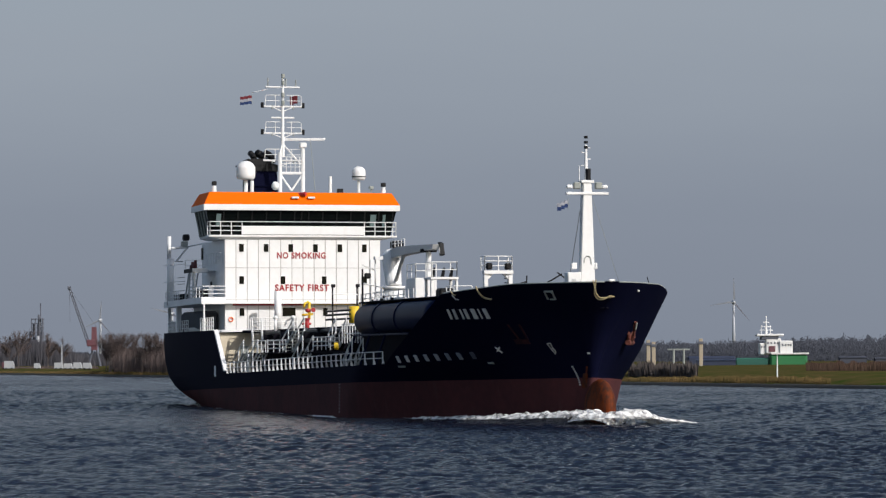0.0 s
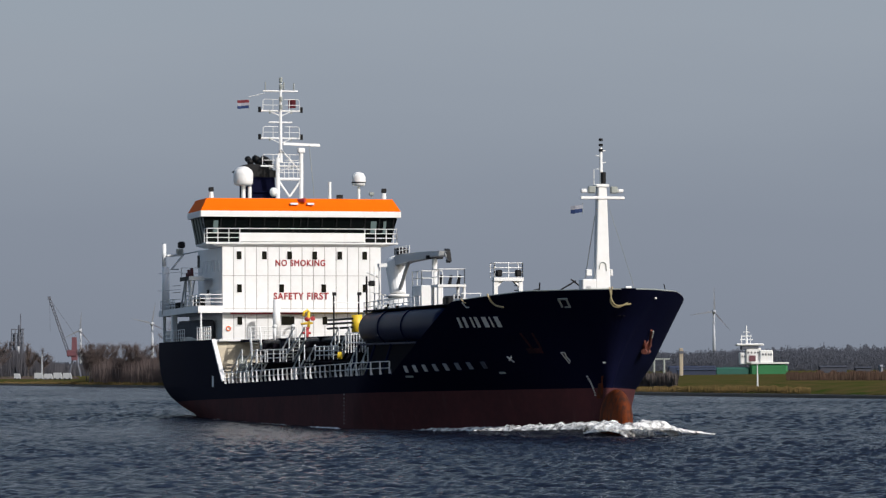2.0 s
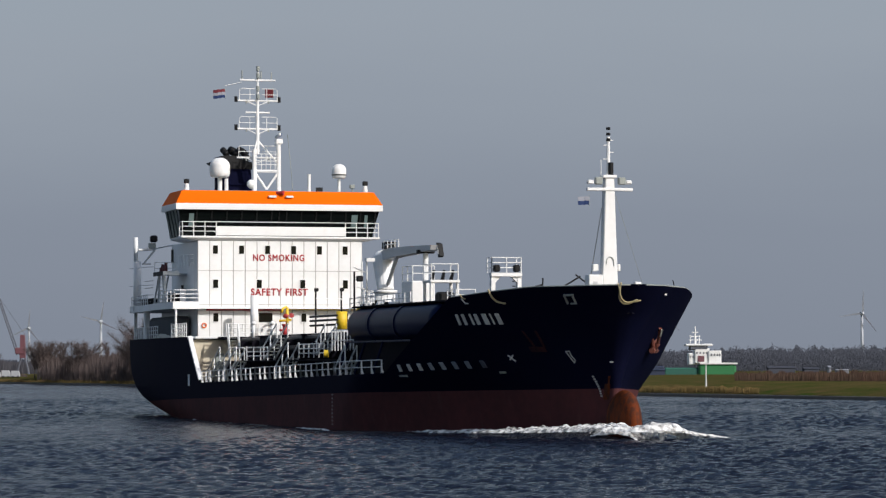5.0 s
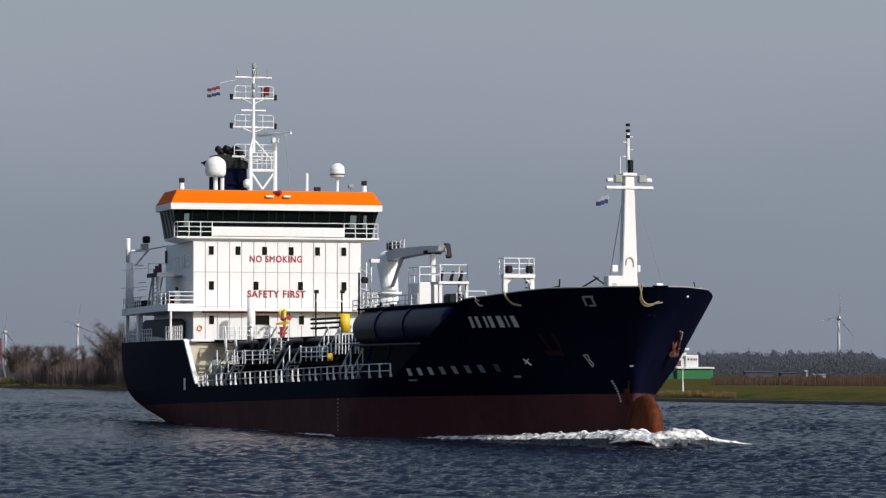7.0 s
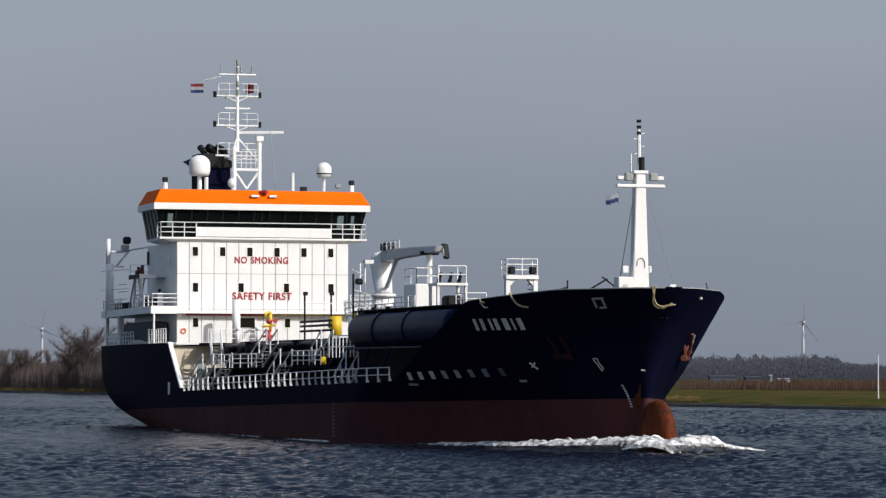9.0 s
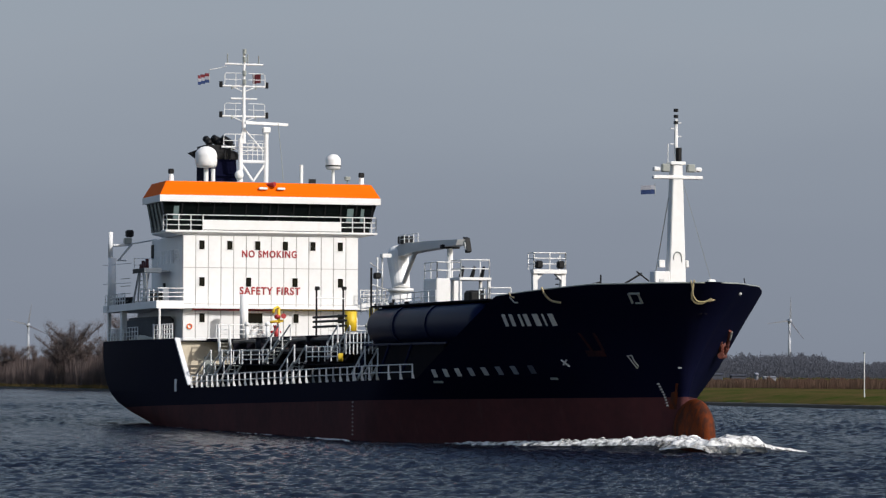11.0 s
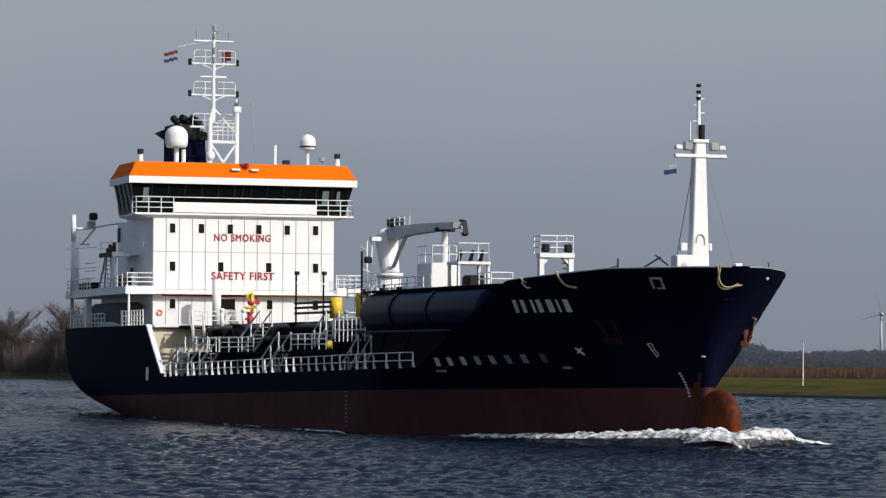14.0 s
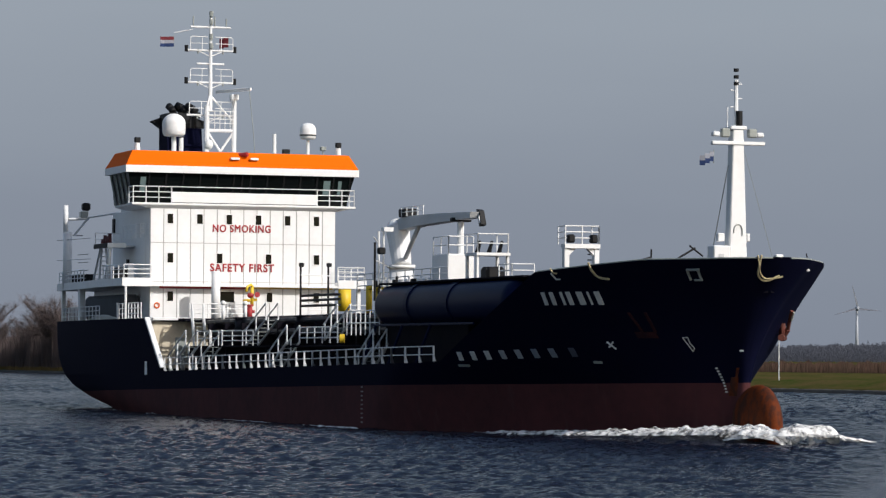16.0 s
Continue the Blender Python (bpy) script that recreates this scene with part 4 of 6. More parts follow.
for y in (-2.5, -1.8, -1.2):
    part("fire_monitor", rod(B(), (55.3, y, 9.78), (55.8, y, 10.4), 0.14, 0.09, 8), BLACK, ship, "dark fire monitor")
railing("manifold_deck_rail", [(58.0, -2.2, 8.02), (60.0, -2.2, 8.02), (60.0, -0.9, 8.02)], 1.05, 3, 1.2)
part("dark_valve_block", box(B(), 55.2, 56.4, -2.3, -1.2, 8.02, 9.0, 0.15), BLACK, ship)

# gantry at the forecastle
bm = B()
for y in (-1.8, -0.1):
    box(bm, 66.70, 67.10, y - 0.13, y + 0.13, 7.2, 9.9)
box(bm, 66.60, 67.20, -1.95, 0.05, 9.72, 9.95)
prism(bm, [(-1.7, 9.75), (-1.25, 9.75), (-1.7, 9.3)], "x", 66.75, 67.05)
prism(bm, [(-0.2, 9.75), (-0.65, 9.75), (-0.2, 9.3)], "x", 66.75, 67.05)
part("gantry", bm, WHITE, ship, "white portal gantry with railed top")
railing("gantry_rail", [(66.10, -1.9, 9.95), (67.10, -1.9, 9.95), (67.10, 0.0, 9.95), (66.10, 0.0, 9.95)], 0.95, 3, 1.1)
for y in (-1.6, -0.3):
    part("gantry_lamp", box(B(), 66.90, 67.30, y - 0.2, y + 0.2, 10.0, 10.45, 0.08), BLACK, ship)
bm = B()
for k in range(8):
    box(bm, 66.50, 66.60, -0.4, 0.08, 7.6 + 0.3 * k, 7.66 + 0.3 * k)
part("gantry_ladder", bm, BLACK, ship)

# foremast
FX, FY = 84.6, -0.1
bm = B()
prism(bm, [(-0.52, 7.2), (0.52, 7.2), (0.27, 14.9), (-0.27, 14.9)], "x", FX - 0.3, FX + 0.3)
bmesh.ops.bevel(bm, geom=list(bm.edges), offset=0.05, segments=1, affect="EDGES")
bmesh.ops.translate(bm, vec=(0, FY, 0), verts=bm.verts)
fore = part("foremast", bm, WHITE, ship, "tall tapered white foremast")
part("mast_cap", box(B(), FX - 0.35, FX + 0.35, FY - 0.42, FY + 0.42, 14.9, 15.08, 0.03), WHITE, fore)
part("cross_yard", box(B(), FX + 0.1, FX + 0.35, FY - 1.38, FY + 1.38, 14.16, 14.34, 0.03), WHITE, fore)
for y in (-1.2, 1.1):
    part("yard_lamp", box(B(), FX + 0.1, FX + 0.4, FY + y - 0.16, FY + y + 0.2, 14.55, 14.78, 0.05), WHITE, fore)
for y in (-0.68, 0.72):
    part("yard_floodlight", box(B(), FX + 0.1, FX + 0.4, FY + y - 0.22, FY + y + 0.22, 14.52, 14.95, 0.05), LAMPGREY, fore)
part("topmast", rod(B(), (FX, FY, 15.0), (FX, FY, 17.3), 0.12, 0.09, 8), WHITE, fore)
part("masthead_light", rod(B(), (FX + 0.15, FY + 0.1, 15.1), (FX + 0.15, FY + 0.1, 15.8), 0.16, n=10), BLACK, fore)
for k in range(3):
    part("signal_light", rod(B(), (FX, FY, 17.05 + 0.32 * k), (FX, FY, 17.2 + 0.32 * k), 0.13, n=8), BLACK, fore)
bm = B()
for z, s in ((16.0, -1), (16.4, 1), (16.8, -1), (17.1, 1)):
    rod(bm, (FX, FY, z), (FX, FY + s * 0.3, z), 0.03, n=5)
rod(bm, (FX, FY - 0.45, 15.0), (FX, FY - 0.45, 16.0), 0.03, n=5)
part("topmast_steps", bm, WHITE, fore)
part("mast_locker", box(B(), FX - 0.3, FX + 0.5, FY - 1.35, FY - 0.5, 8.0, 9.35, 0.04), WHITE, fore, "white control locker")
part("locker_vent", box(B(), FX + 0.5, FX + 0.53, FY - 1.1, FY - 0.85, 8.8, 8.95), GREY, fore)
part("deck_light", box(B(), FX, FX + 0.3, FY - 1.05, FY - 0.7, 9.55, 9.95, 0.04), WHITE, fore)
part("deck_light", box(B(), FX, FX + 0.3, FY + 0.45, FY + 0.62, 9.55, 9.95, 0.04), WHITE, fore)
bm = B()
bell = [(FX + 0.33, FY - 0.02 + 0.22 * math.cos(a), 10.1 + 0.28 * math.sin(a)) for a in (0, 0.6, 1.2, 1.9, 2.5, 3.14)]
polyrod(bm, [(FX + 0.33, FY + 0.2, 9.85)] + bell + [(FX + 0.33, FY - 0.24, 9.95)], 0.028)
part("bell_bracket", bm, LAMPGREY, fore)
bm = B()
rod(bm, (FX, FY + 0.4, 14.0), (FX - 1, FY + 2.6, 8.2), 0.015, n=4)
rod(bm, (FX, FY - 0.4, 13.2), (FX - 1, FY - 0.95, 8.2), 0.03, n=4)
part("mast_stay", bm, LAMPGREY, fore)

# forecastle gear that shows over the bulwark
bm = B()
rod(bm, (81.2, -0.95, 7.2), (81.2, -1.7, 8.75), 0.07)
rod(bm, (81.2, -2.0, 8.6), (81.2, -0.7, 9.35), 0.05)
rod(bm, (81.2, -1.0, 9.45), (81.2, -0.3, 8.95), 0.045)
part("windlass_lever", bm, BLACK, ship, "dark windlass levers above the bulwark")
bm = B()
rod(bm, (81.0, -3.6, 7.2), (81.0, -3.5, 8.7), 0.12)
rod(bm, (81.0, -3.9, 8.6), (81.0, -2.95, 8.85), 0.06)
rod(bm, (81.0, -2.95, 8.5), (81.0, -2.93, 9.25), 0.045)
part("windlass_lever", bm, BLACK, ship, "dark windlass lever above the bulwark")
part("bow_lamp", box(B(), 88.5, 88.8, 0.05, 0.45, 8.3, 8.85, 0.05), WHITE, ship)
part("bow_staff", rod(B(), (83.0, 4.6, 8.2), (83.2, 4.3, 9.1), 0.03, n=5), BLACK, ship)


def on_hull(x, z, side=-1):
    """A point on the plating and the frame there: along, up, outward."""
    e = 0.05
    p = Vector((x, side * beam(x, z), z))
    a = (Vector((x + e, side * beam(x + e, z), z)) - p).normalized()
    u = (Vector((x, side * beam(x, z + e), z + e)) - p).normalized()
    nrm = a.cross(u) if side < 0 else u.cross(a)
    nrm.normalize()
    u = nrm.cross(a) if side < 0 else a.cross(nrm)
    return p, a, u.normalized(), nrm


def patch(name, x, z, w, h, material, label="", skew=0.0, parent=None, lift=0.02):
    """A small raised plate lying on the hull."""
    bm = B()
    vs = []
    for dx, dz in ((-w / 2, -h / 2), (w / 2, -h / 2), (w / 2 - skew, h / 2), (-w / 2 - skew, h / 2)):
        p, a, u, nn = on_hull(x + dx, z + dz)
        vs.append((bm.verts.new(p + nn * (lift + 0.03)), bm.verts.new(p - nn * 0.02)))
    bm.faces.new([v[0] for v in vs])
    for i in range(4):
        bm.faces.new((vs[i][0], vs[i][1], vs[(i + 1) % 4][1], vs[(i + 1) % 4][0]))
    bmesh.ops.recalc_face_normals(bm, faces=bm.faces)
    return part(name, bm, material, parent or ship, label)


# the ports' fading daylight is put into the plate colours, brightest aft
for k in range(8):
    patch("freeing_port", PORT_X[k], 4.03 + 0.027 * (PORT_X[k] - 68.4), 0.36, 0.42, (LETTER, LETTER, LETTER, PALE, PALE, LIT, LIT, DIM)[k], "opening in the bulwark, its light painted on a plate", -0.06)
for x, w in NAME_BARS:
    patch("name_bar", x, 6.88, w, 0.62, LETTER, "white painted bar", -0.16)
for x, z, w, h in ((84.95, 2.65, 0.5, 0.9), (85.3, 3.3, 0.2, 0.5)):
    patch("rust_stain", x, z, w, h, RUST, "rust stain beside the stem", -0.28, lift=-0.015)
# fairleads, anchor pockets, hull marks
bm = B()
for x, z in ((86.1, 7.93),):
    p, a, u, nn = on_hull(x, z)
    for s in (-0.3, 0.3):
        rod(bm, p + a * s + nn * 0.05 - u * 0.3, p + a * s + nn * 0.05 + u * 0.3, 0.06)
    rod(bm, p - a * 0.3 + u * 0.3 + nn * 0.05, p + a * 0.4 + u * 0.3 + nn * 0.05, 0.06)
    rod(bm, p - a * 0.1 - u * 0.3 + nn * 0.05, p + a * 0.35 - u * 0.3 + nn * 0.05, 0.05)
part("fairlead", bm, LAMPGREY, ship, "pale-edged mooring fairlead")


def outline(name, x, z, pts, r=0.035, material=None):
    bm = B()
    p, a, u, nn = on_hull(x, z)
    q = [on_hull(x + dx, z + dz) for dx, dz in pts]
    polyrod(bm, [i[0] + i[3] * 0.03 for i in q], r, 5)
    return part(name, bm, material or LETTER, ship, "white painted hull mark")


outline("bulb_mark", 83.6, 4.67, [(-0.12, 0.3), (0.15, 0.32), (0.1, 0.05), (0.2, -0.2), (0.05, -0.35), (-0.1, 0.28)], 0.025)
outline("thruster_mark", 79.45, 4.62, [(-0.12, 0.15), (0.2, -0.2)], 0.05)
outline("thruster_mark", 79.45, 4.62, [(-0.15, -0.1), (0.25, 0.15)], 0.05)
outline("tug_mark", 78.7, 8.05, [(-0.3, 0.05), (-0.15, -0.25), (0.1, -0.25)], 0.04)
for k in range(9):
    x, z = 84.42 + 0.025 * k, 3.52 - 0.14 * k
    outline("draught_mark", x, z, [(-0.05, 0), (0.05, 0)], 0.045)
for k in range(9):
    outline("draught_mark", 55.7, 2.3 - 0.24 * k, [(-0.12, 0), (0.12, 0)], 0.03, SEAM)
patch("side_mark", 8.6, 3.1, 0.55, 0.9, WHITE, "white painted side mark")
patch("slot", 68.3, 3.55, 0.9, 0.1, LAMPGREY)
patch("slot", 78.0, 3.77, 0.5, 0.1, LAMPGREY)
# rusty anchor pocket and stain
patch("anchor_pocket", 81.75, 5.1, 1.1, 0.3, ANCHOR, "rust-stained anchor recess", 0, lift=0.01)
patch("anchor_fluke", 81.65, 5.7, 0.14, 0.95, ANCHOR, "", 0.12)
patch("anchor_fluke", 82.3, 5.7, 0.14, 0.95, ANCHOR, "", -0.1)
# the port anchor hangs clear of the flare
q = [on_hull(x, z, 1) for x, z in ((83.4, 6.35), (83.1, 6.0), (82.7, 5.6), (82.4, 5.15))]
bm = B()
rod(bm, q[0][0] + q[0][3] * 0.1, q[2][0] + q[2][3] * 0.35, 0.1)
head = q[2][0] + q[2][3] * 0.35
foot = q[3][0] + q[3][3] * 0.3
for s_ in (-1, 1):
    side = q[2][1] * s_
    rod(bm, foot, foot + side * 0.55 + Vector((0, 0, 0.75)), 0.2, 0.08)
rod(bm, foot - q[2][1] * 0.6, foot + q[2][1] * 0.6, 0.17)
rod(bm, head, foot, 0.14)
part("bow_anchor", bm, HOOK, ship, "rusty bow anchor in its pocket")
# highlight along the upper shank, laid on as a pale rod
part("anchor_gleam", rod(B(), q[0][0] + q[0][3] * 0.2, q[1][0] + q[1][3] * 0.3, 0.06), LAMPGREY, ship, "gleam on the anchor shank, added as a pale rod")
patch("stem_mark", 86.0, 4.36, 0.12, 0.08, LETTER)
p, a_, u_, nn = on_hull(87.4, 8.18, 1)
part("hawse_lamp", ball(B(), p + nn * 0.03, 0.1, 0.1, 0.08, 8, 6), LETTER, ship)


# pale rail along the top of the forecastle bulwark
for s_ in (-1, 1):
    pts = [(x, s_ * max(beam(x, sheer(x)) - 0.06, 0.0), sheer(x) + 0.03) for x in [77.4 + (stem(8.6) - 77.45) * (1 - (1 - k / 40) ** 2) for k in range(41)]]
    part("bulwark_cap", polyrod(B(), pts, 0.045, 6), LAMPGREY, ship, "pale worn capping rail")


# mooring ropes hanging over the bulwark
def rope(pts, r=0.07):
    bm = B()
    fine = []
    for i in range(len(pts) - 1):
        p0, p1, p2, p3 = (Vector(pts[max(0, min(len(pts) - 1, i + k))]) for k in (-1, 0, 1, 2))
        for k in range(6):
            t = k / 6
            fine.append(0.5 * ((2 * p1) + (p2 - p0) * t + (2 * p0 - 5 * p1 + 4 * p2 - p3) * t * t + (3 * p1 - p0 - 3 * p2 + p3) * t ** 3))
    fine.append(Vector(pts[-1]))
    polyrod(bm, fine, r, 6)
    part("mooring_rope", bm, ROPE, ship, "pale mooring rope looped over the bulwark", True)


def hull_pts(pts):
    out = []
    for x, z in pts:
        p, a, u, nn = on_hull(x, min(z, 8.5))
        out.append(Vector((p.x, p.y, z)) + nn * 0.09)
    return out


def stem_pts(pts, off=0.09):
    """Points close before the rounded stem, by their distance from the middle line and height."""
    out = []
    for y, z in pts:
        lo, hi = 80.0, stem(min(z, 8.55))
        for _ in range(40):
            mid = (lo + hi) / 2
            lo, hi = (mid, hi) if beam(mid, min(z, 8.55)) > abs(y) else (lo, mid)
        out.append(Vector((lo + off, y * 1.02, z)))
    return out


rope(stem_pts([(-0.95, 8.78), (-0.95, 8.3), (-0.85, 7.9), (-0.6, 7.65), (-0.3, 7.62), (-0.05, 7.75), (0.15, 7.85)]), 0.05)
rope(stem_pts([(-1.1, 8.76), (-1.0, 8.4), (-0.8, 7.98), (-0.5, 7.72), (-0.1, 7.72), (0.35, 7.8)]), 0.04)
rope(hull_pts([(81.15, 8.6), (81.15, 8.2), (81.3, 7.9), (81.8, 7.79)]), 0.06)
rope(hull_pts([(78.6, 8.35), (78.65, 8.15), (78.85, 8.1)]), 0.04)


# stairs and walkways on the cargo deck
def stair(x, y, z0, z1, run, width=0.8):
    """A ship's ladder rising forward or aft along x, with handrails."""
    st = part("deck_ladder", rod(B(), (x, y, z0), (x + run, y, z1), 0.075, n=5), WHITE, ship, "white steel deck ladder with handrails")
    part("stringer", rod(B(), (x, y + width, z0), (x + run, y + width, z1), 0.075, n=5), WHITE, st)
    for s in (0, width):
        part("handrail", rod(B(), (x - 0.1 * run, y + s, z0 + 0.9), (x + run, y + s, z1 + 1.0), 0.055, n=5), WHITE, st)
        for k in range(3):
            u = k / 2
            zz = z0 + (z1 - z0) * u
            part("handrail_post", rod(B(), (x + run * u, y + s, zz), (x + run * u, y + s, zz + 1.0), 0.05, n=5), WHITE, st)
    n = max(3, round((z1 - z0) / 0.25))
    tr = B()
    box(tr, -0.1, 0.1, 0, width, 0, 0.04)
    first = part("tread", tr, LAMPGREY, st)
    for k in range(n):
        u = (k + 0.5) / n
        m = Matrix.Translation((x + run * u, y, z0 + (z1 - z0) * u))
        if k == 0:
            first.matrix_basis = m
        else:
            again(first, "tread", m, st)
    return st


STAIRS = ((9.4, -7.9, 2.95, 4.62, 4.2), (15.4, -7.9, 3.0, 4.62, 4.2), (33.2, -7.9, 3.25, 4.8, 3.6), (24.6, -6.9, 4.62, 6.3, 4.4), (40.9, -6.8, 4.95, 6.0, 2.4), (50.4, -7.8, DECKZ, 4.5, 2.6), (10.2, -6.4, 4.62, 6.5, -0.6))
for s_ in STAIRS:
    stair(*s_)
railing("catwalk_rail", [(13.8, -7.15, 4.62), (19.0, -7.15, 4.62)], 0.95, 2, 1.7)
railing("catwalk_rail", [(19.9, -7.15, 4.62), (27.0, -7.15, 4.62)], 0.95, 3, 2.3)
railing("catwalk_rail", [(37.0, -7.15, 4.75), (44.5, -7.15, 4.75)], 0.95, 3, 1.5)
railing("catwalk_rail", [(44.5, -6.6, 5.2), (50.5, -6.6, 5.2)], 1.4, 2, 0.9)
railing("front_rail", [(9.3, -6.5, 6.5), (9.3, -2.5, 6.5)], 1.0, 3, 1.3)
railing("front_rail", [(9.3, 2.0, 6.5), (9.3, 6.5, 6.5)], 1.0, 3, 1.3)
part("catwalk", box(B(), 12.0, 50, -7.2, -6.0, 4.5, 4.615, 0.02), DECK, ship, "dark raised catwalk")
for k in range(8):
    part("catwalk_post", box(B(), 16 + k * 4.5, 16.15 + k * 4.5, -7.1, -6.95, DECKZ, 4.5), DECK, ship)
for x, y, r in ((18, -5.4, 0.35), (24, -5.0, 0.4), (31, -5.2, 0.35), (35, -4.6, 0.4), (43, -5.0, 0.3)):
    q = B()
    rod(q, (x, y, 5.2), (x, y, 6.4), r, n=12)
    rod(q, (x, y, 6.4), (x, y, 6.5), r + 0.12, n=12)
    part("tank_hatch", q, PIPE, ship, "dark round tank hatch", True)
# yellow valve wheels, reels and monitors
monitor = part("foam_monitor", rod(B(), (1.6, 0.2, 7.5), (1.6, 0.2, 8.95), 0.13, n=10), YELLOW, ship, "yellow and red foam monitor stand", True)
part("monitor_body", ball(B(), (1.6, 0.1, 8.25), 0.22, 0.26, 0.2, 12, 8), REDP, monitor, "red monitor body", True)
part("monitor_elbow", tube(B(), [(1.6, 0.2, 8.9), (1.8, 0.05, 9.0), (1.95, -0.25, 8.85), (2.0, -0.35, 8.5)], 0.1, 8), YELLOW, monitor, "", True)
part("monitor_branch", rod(B(), (1.6, -0.45, 7.85), (1.6, 0.55, 7.95), 0.1, n=8), YELLOW, monitor, "", True)
part("monitor_wheel", rod(B(), (1.85, 0.5, 8.3), (1.9, 0.5, 8.3), 0.2, n=12), REDP, monitor)
hydrant = part("hydrant", rod(B(), (1.7, 0.0, 6.5), (1.7, 0.0, 7.45), 0.2, n=10), REDP, ship, "red hydrant with side branches", True)
for y in (-0.45, 0.35):
    part("hydrant_branch", rod(B(), (1.7, 0.0, 7.1), (1.75, y, 7.1), 0.1, n=8), REDP, hydrant, "", True)
part("hydrant_cap", rod(B(), (1.7, 0.0, 7.45), (1.7, 0.0, 7.6), 0.26, n=10), REDP, hydrant)
bm = B()
rod(bm, (33.2, -3.1, 6.75), (33.2, -3.1, 8.1), 0.4, n=18)
part("hose_reel", bm, YELLOW, ship, "bright yellow hose reel drum", True)
bm = B()
rod(bm, (36.5, -2.6, 6.6), (36.5, -2.6, 8.3), 0.2, n=10)
rod(bm, (37.5, -2.4, 6.6), (37.5, -2.4, 8.3), 0.14, n=10)
rod(bm, (36.5, -2.6, 8.1), (39.5, -2.2, 8.1), 0.1, n=8)
part("yellow_manifold", bm, YELLOW, ship, "ochre manifold pipes", True)
part("valve_wheel", rod(B(), (46.0, -7.5, 5.0), (46.1, -7.25, 5.0), 0.26, n=14), YELLOW, ship, "small yellow valve cap")
for z in (7.15, 7.5, 7.8):
    part("rail_pipe", rod(B(), (26.0, -3.7, z), (33.5, -3.5, z), 0.08, n=6), BLACK, ship)
# light posts over the deck
for x, y, z0, z1 in ((19.6, -1.75, 4.6, 9.85), (18.2, 0.6, 4.6, 9.9)):
    q = B()
    rod(q, (x, y, z0), (x, y, z1), 0.07, n=8)
    pp = part("lamp_post", q, BLACK, ship, "dark deck lamp post")
    part("lamp_head", box(B(), x - 0.1, x + 0.2, y - 0.12, y + 0.2, z1 - 0.02, z1 + 0.25, 0.05), BLACK, pp)
bm = B()
rod(bm, (19.7, -1.75, 9.3), (18.3, 0.6, 9.3), 0.05, n=5)
part("post_crossbar", bm, WHITE, ship)
part("lamp_post", rod(B(), (46.0, -5.4, 7.2), (46.0, -5.4, 10.6), 0.07, n=8), BLACK, ship, "dark deck lamp post")
part("flood_lamp", box(B(), 46.0, 46.4, -5.3, -4.85, 9.9, 10.3, 0.08), BLACK, ship)
bm = B()
rod(bm, (45.8, -5.4, 10.9), (38.5, -2.6, 10.7), 0.04, n=5)
rod(bm, (45.8, -5.4, 9.6), (39.5, -2.4, 9.4), 0.04, n=5)
rod(bm, (42.2, -3.9, 8.2), (42.2, -3.9, 11.4), 0.06, n=5)
rod(bm, (41.6, -3.4, 8.2), (41.6, -3.4, 11.4), 0.06, n=5)
box(bm, 41.4, 42.0, -3.5, -2.9, 11.4, 11.65)
part("access_frame", bm, WHITE, ship)
for k in range(9):
    x = 40.5 + k * 1.1
    q = B()
    rod(q, (x, -3.3, 5.2), (x, -3.3, 8.2 + 0.5 * (k % 2)), 0.08, n=6)
    box(q, x - 0.2, x + 0.2, -3.55, -3.05, 8.1, 8.5, 0.05)
    part("vent_head", q, WHITE if k % 3 else BLACK, ship, "tank vent standpipe")
for x, y in ((12.5, -5.0), (13.0, -3.6), (10.5, 3.2), (10.5, 4.6)):
    q = B()
    rod(q, (x, y, 6.3), (x, y, 7.4), 0.12, n=8)
    ball(q, (x, y, 7.5), 0.2, 0.2, 0.18, 10, 6)
    part("vent_cowl", q, WHITE if y < 0 else LAMPGREY, ship, "small mushroom vent", True)


# flags, each in stiff panels that swing
def flag(name, at, colours, w, h, label, n=3):
    """A flag of n vertical panels, hinged one behind another; returns the first panel and the rest."""
    e = part(name, rod(B(), (0, 0, -h / 2 - 0.1), (0, 0, h / 2 + 0.1), 0.02, n=5), LAMPGREY, ship, label)
    e.location = at
    out = []
    for k in range(n):
        for j, c in enumerate(colours):
            hh = h / len(colours)
            bm = B()
            box(bm, -0.012, 0.012, -(k + 1) * w / n, -k * w / n, h / 2 - (j + 1) * hh, h / 2 - j * hh)
            q = part("flag_panel", bm, c, e)
            out.append((k, q))
    return e, out


flag_nl = flag("courtesy_flag", (MX - 0.3, MP - 2.75, 27.35), (REDF, WHITEF, BLUEF), 1.1, 0.75, "red, white and blue courtesy flag flying from the yard")
flag_red = flag("signal_flag", (MX + 0.1, MP + 1.35, 27.4), (REDF,), 0.7, 0.75, "plain red signal flag", 2)
flag_house = flag("house_flag", (FX + 0.1, FY - 1.2, 13.6), (WHITEF, BLUEF), 0.8, 0.46, "white and blue house flag at the foremast")
part("flag_halyard", rod(B(), (MX - 0.3, MP - 2.75, 28.0), (MX, MP - 1.4, 28.3), 0.03, n=4), WHITE, ship)


# bow wave and foam, carried along with the ship
def along(path, u):
    """A point on a path of places, by its share of the way."""
    k = u * (len(path) - 1)
    i = min(int(k), len(path) - 2)
    return Vector(path[i]).lerp(Vector(path[i + 1]), k - i)


